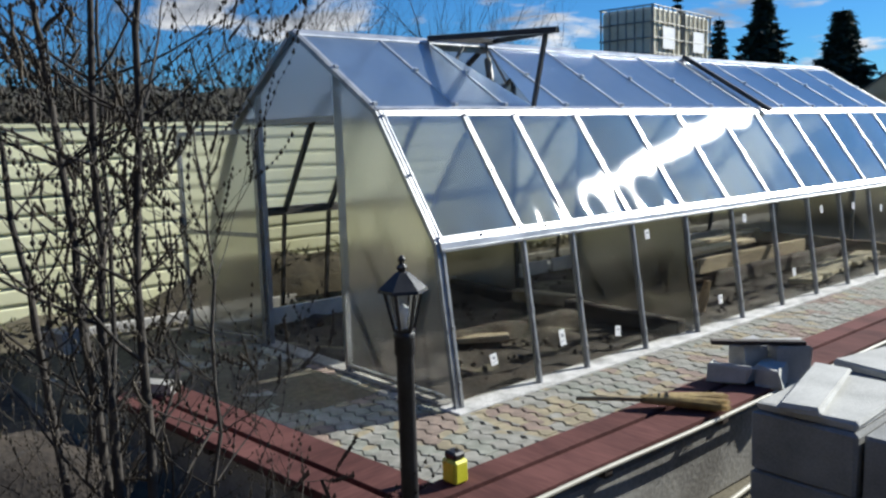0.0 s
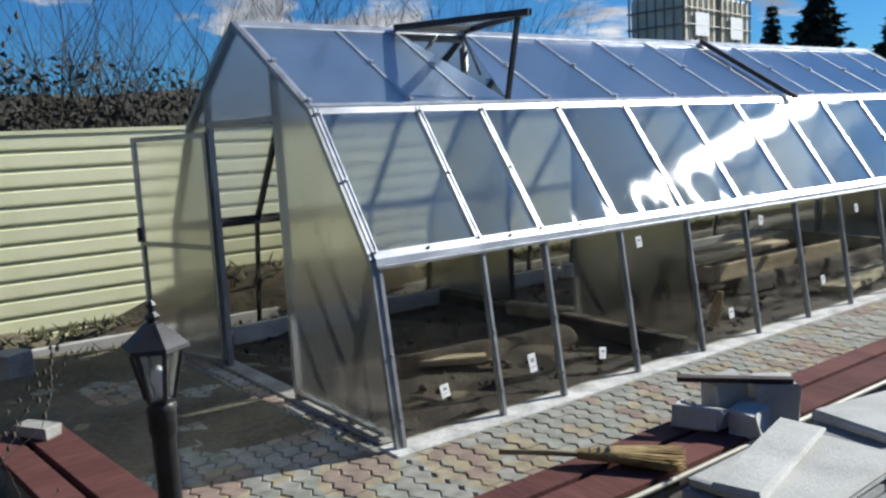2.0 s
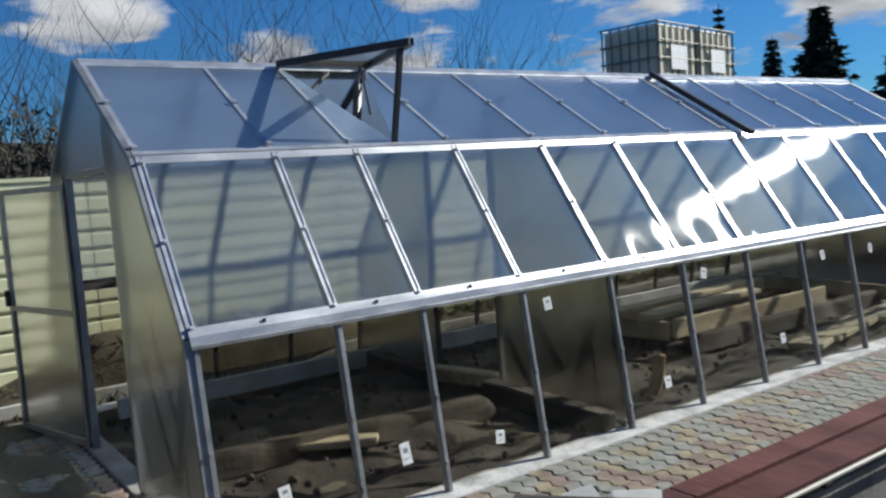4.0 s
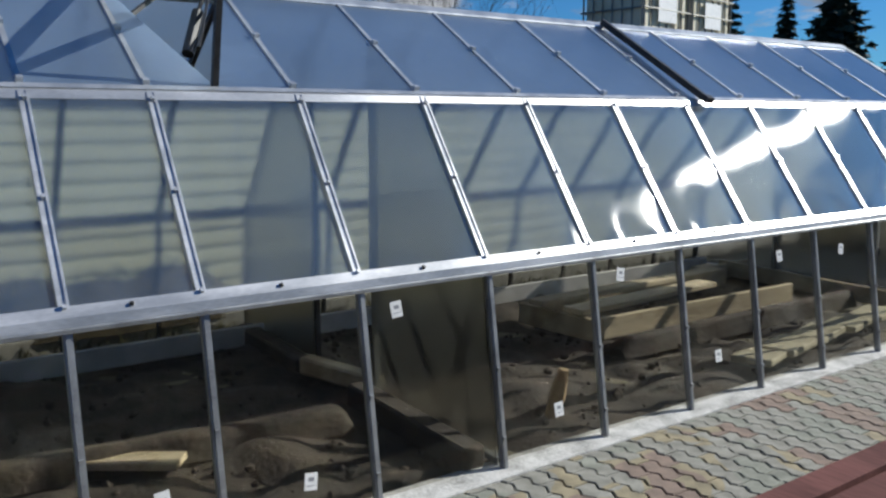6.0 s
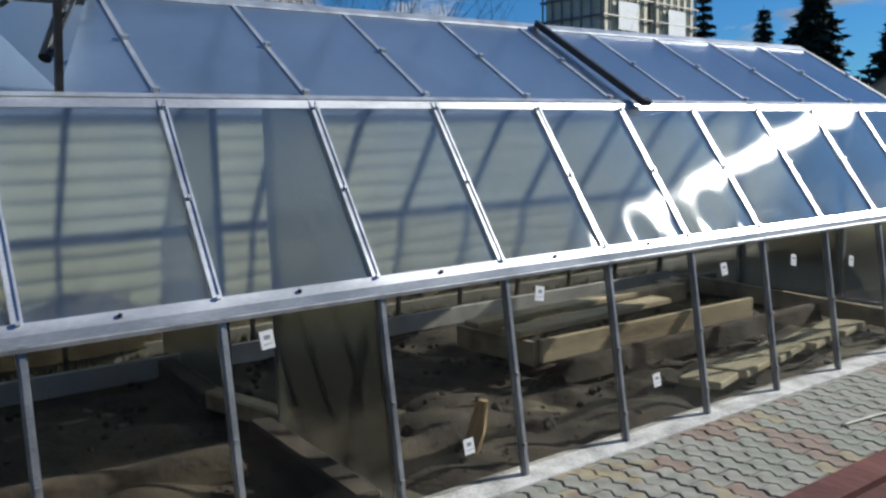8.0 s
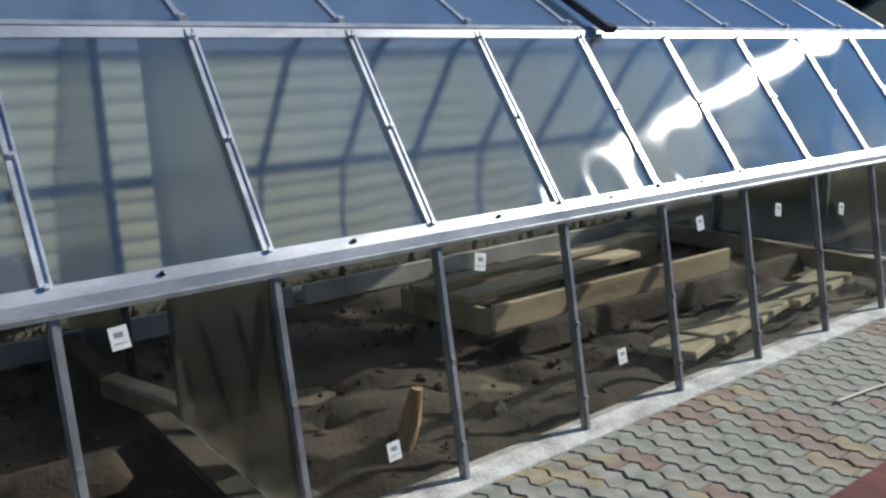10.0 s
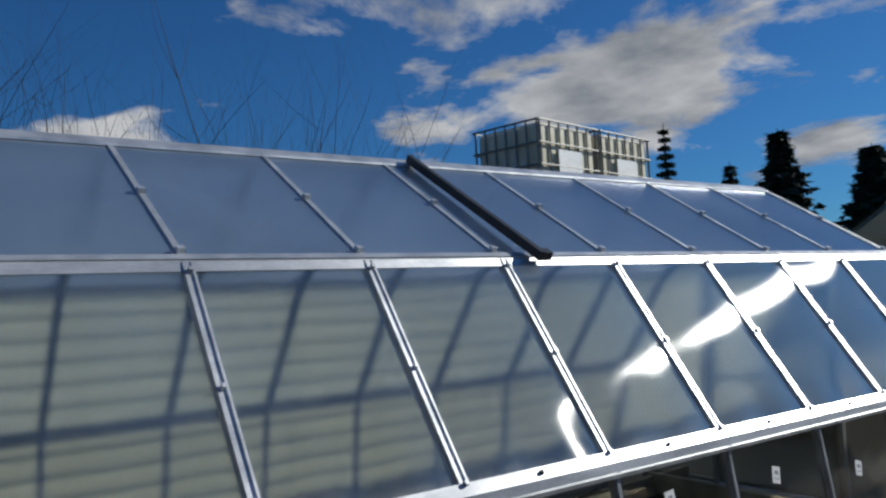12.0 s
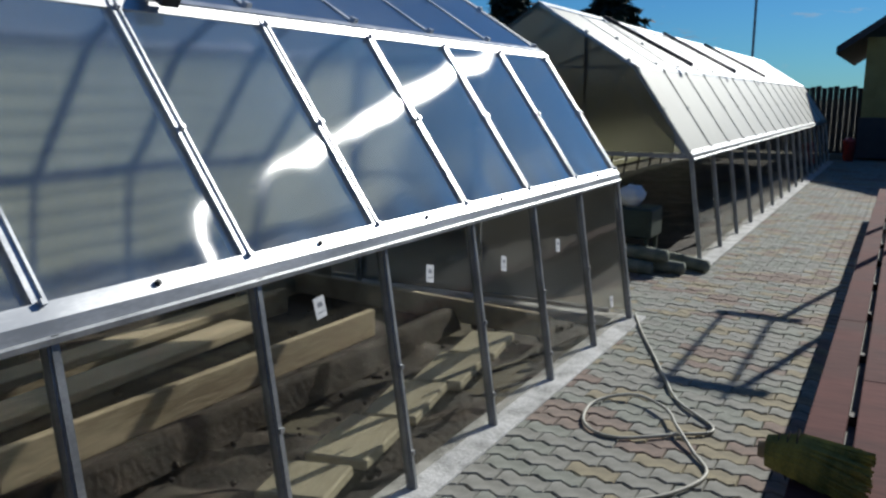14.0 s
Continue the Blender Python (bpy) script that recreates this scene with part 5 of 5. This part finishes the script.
for y in (-0.012, 15.0):
    for x in (JL, JR):
        bm = bmesh.new()
        box(bm, (x - 0.02, y - 0.022, 0.0), (x + 0.02, y + 0.022, gable_height(x) - 0.02))
        part("jamb", bm, GALV_DULL, gh2)
    for z in (1.03, 1.88):
        bm = bmesh.new()
        w = 0.17 if z < 1.5 else 0.78
        box(bm, (2 * XC + w, y - 0.018, z - 0.02), (-w, y + 0.018, z + 0.02))
        part("tie_beam", bm, GALV_DULL, gh2)
    for x0, x1, z0, z1 in ((-3.2, -0.3, 1.06, 9), (-3.45, JL, 0.05, 1.0)):
        bm = bmesh.new()
        gable_panel(bm, x0, x1, z0, y - 0.03, z1)
        # duller tinted sheet paints in the shaded interior behind this gable
        part("gable_pane", bm, PARTITION_SHEET, gh2)
    for a, b in (((-0.78, 1.9), (-1.4, 1.06)), ((-0.2, 1.06), (-0.95, 1.86)), ((-1.5, 1.9), (-1.05, 2.08)), ((-1.75, 1.1), (-1.2, 1.86))):
        bm = bmesh.new()
        beam(bm, (a[0], y, a[1]), (b[0], y, b[1]), 0.03, 0.03)
        part("brace", bm, GALV_DULL, gh2)
bm = bmesh.new()
box(bm, (-0.10, -0.10, -0.06), (0.12, 15.1, 0.012))
part("base_strip", bm, WHITE_CONC, gh2)
soil_patch("soil", -3.45, -0.10, 11.0, 26.0, -0.03, 0.06, SOIL, "dark soil inside the older greenhouse", 0.2, 9.0)
# rolled sacks and a green barrow before it
for k, (x, y, z, a) in enumerate(((-0.55, 10.30, 0.06, 75), (-0.30, 10.42, 0.06, 82), (-0.44, 10.38, 0.17, 78), (-0.10, 10.72, 0.06, 60))):
    bm = bmesh.new()
    lathe(bm, [(0.02, -0.30), (0.055, -0.29), (0.068, -0.1), (0.064, 0.1), (0.056, 0.29), (0.02, 0.30)], 10)
    o = part("rolled_sack", bm, SACK, smooth=True)
    o.matrix_basis = pose(x, y, z, 90, 0, a)
    tagged(o, "grey-green rolled sack lying on paving", "sack", "rolled sacks")
cart = thing("garden_cart", (-0.62, 10.55, 0), "dark green garden cart with white bundle on top", "cart")
bm = bmesh.new()
box(bm, (-0.30, -0.20, 0.30), (0.30, 0.20, 0.58), bevel=0.02)
part("tray", bm, DARK_GREEN, cart)
for x in (-0.25, 0.25):
    for y in (-0.16, 0.16):
        bm = bmesh.new()
        box(bm, (x - 0.018, y - 0.018, 0), (x + 0.018, y + 0.018, 0.30))
        part("leg", bm, DARK_GREEN, cart)
bm = bmesh.new()
vs = bmesh.ops.create_icosphere(bm, subdivisions=3, radius=0.13)["verts"]
for v in vs:
    v.co += v.normal * noise.noise(v.co * 14) * 0.03
    v.co.z = v.co.z * 0.8 + 0.68
o = part("cloth_bag", bm, WHITE_PAPER, smooth=True)
o.location = (-0.55, 10.50, 0)
tagged(o, "crumpled white cloth bag lying on the green cart", "bag")

# ---- far end of the path: house, dark fence, red bin ----
house = thing("house", (3.15, 29.6, 0), "ochre rendered house with a dark overhanging roof", "house")
bm = bmesh.new()
box(bm, (-2.6, -1.5, 0), (5, 6, 3.2))
part("wall", bm, HOUSE_WALL, house)
bm = bmesh.new()
prism(bm, [(-3.3, 2.75), (1.2, 5.9), (5.7, 2.75), (5.7, 2.95), (1.2, 6.1), (-3.3, 2.95)], -2.1, 6.6)
part("roof", bm, ROOF_DARK, house)
bm = bmesh.new()
box(bm, (-2.64, -1.56, 0), (5, -1.5, 1.1))
part("plinth", bm, ROOF_DARK, house)
dark = thing("board_fence", (-3.5, 30.0, 0), "dark stained board fence closing the yard", "fence", kind="structure")
for k in range(28):
    bm = bmesh.new()
    box(bm, (k * 0.16, -0.012, 0), (k * 0.16 + 0.15, 0.012, 1.9 + 0.03 * (k % 3)))
    part("board", bm, DARK_WOOD, dark)
bm = bmesh.new()
lathe(bm, [(0.12, 0), (0.16, 0.5), (0.17, 0.52), (0.10, 0.6)], 12)
o = part("bin", bm, RED_PLASTIC, smooth=True)
o.location = (0.42, 26.6, 0)
tagged(o, "small red plastic bin at the path end", "bin")
bm = bmesh.new()
tube(bm, [(0, 0, 0), (0, 0, 6.4)], 0.05, 8)
beam(bm, (-0.35, 0, 6.1), (0.35, 0, 6.1), 0.06, 0.06)
o = part("utility_pole", bm, GALV_DULL)
o.location = (-3.6, 36, 0)
tagged(o, "thin grey utility pole with a crossbar", "pole")

# ---- paving of interlocking blocks ----
PL, PW = 0.225, 0.1125


def paver_outline(g):
    """Zigzag-sided block, centred, shrunk by the joint g."""
    zig = [(-0.5, 0.0), (-0.375, 0.14), (-0.125, -0.14), (0.125, 0.14), (0.375, -0.14), (0.5, 0.0)]
    top = [(u * (PL - g), v * PW + PW / 2 - g * 0.8) for u, v in zig]
    bot = [(u * (PL - g), v * PW - PW / 2 + g * 0.8) for u, v in reversed(zig)]
    return top + bot


def paver_geometry(x, y, z, out_v, out_f):
    base, tops = paver_outline(0.0055), paver_outline(0.012)
    i = len(out_v)
    n = len(base)
    out_v += [(x + u, y + v, z - 0.04) for u, v in base] + [(x + u, y + v, z - 0.005) for u, v in base] + [(x + u, y + v, z) for u, v in tops]
    for r in (0, n):
        for k in range(n):
            j = (k + 1) % n
            out_f.append((i + r + k, i + r + n + k, i + r + n + j, i + r + j))
    out_f.append(tuple(i + 2 * n + k for k in reversed(range(n))))


def make_mesh(name, v, f, material):
    me = bpy.data.meshes.new(name)
    me.from_pydata(v, [], f)
    me.materials.append(material)
    me.update()
    return me


bm = bmesh.new()
box(bm, (-3.85, -1.62, -0.10), (-3.63, 12.0, -0.045))
box(bm, (-3.63, -1.95, -0.10), (1.5, -0.10, -0.044))
box(bm, (0.10, -0.10, -0.10), (1.60, 27.0, -0.045))
box(bm, (-3.5, 8.76, -0.10), (0.10, 10.99, -0.046))
pavement = tagged(part("pavement", bm, JOINT), "pavement of grey, yellow and pink zigzag blocks", "pavement", kind="structure")
v, f = [], []
paver_geometry(0, 0, 0, v, f)
stone_mesh = make_mesh("paving_block", v, f, PAVER)
far_v, far_f = [], []
rng = random.Random(9)
count = 0


def lay(x0, x1, y0, y1):
    global count
    for j in range(int((y1 - y0) / PW)):
        for i in range(int((x1 - x0) / PL) + 1):
            x, y = x0 + PL * (i + 0.5 * (j % 2)), y0 + PW * (j + 0.5)
            if x + PL / 2 > x1 + 0.02 or x - PL / 2 < x0 - 0.12:
                continue
            z = rng.uniform(-0.003, 0.003)
            if 4.1 < y < 8.8 and x0 > 0 and count < 300:
                o = new("paving_block", stone_mesh)
                o.parent = pavement
                o.matrix_basis = pose(x, y, z, rng.uniform(-0.5, 0.5), rng.uniform(-0.5, 0.5), rng.uniform(-0.4, 0.4))
                count += 1
            else:
                paver_geometry(x, y, z, far_v, far_f)


lay(0.02, 1.62, -0.08, 27.0)
lay(-3.5, 1.56, -1.767, -0.0794)
lay(-3.4, 0.10, 8.78, 10.95)
rest = new("paving_blocks_rest", make_mesh("paving_blocks_rest", far_v, far_f, PAVER_FAR))
rest.parent = pavement
rest["kind"] = "stuff"
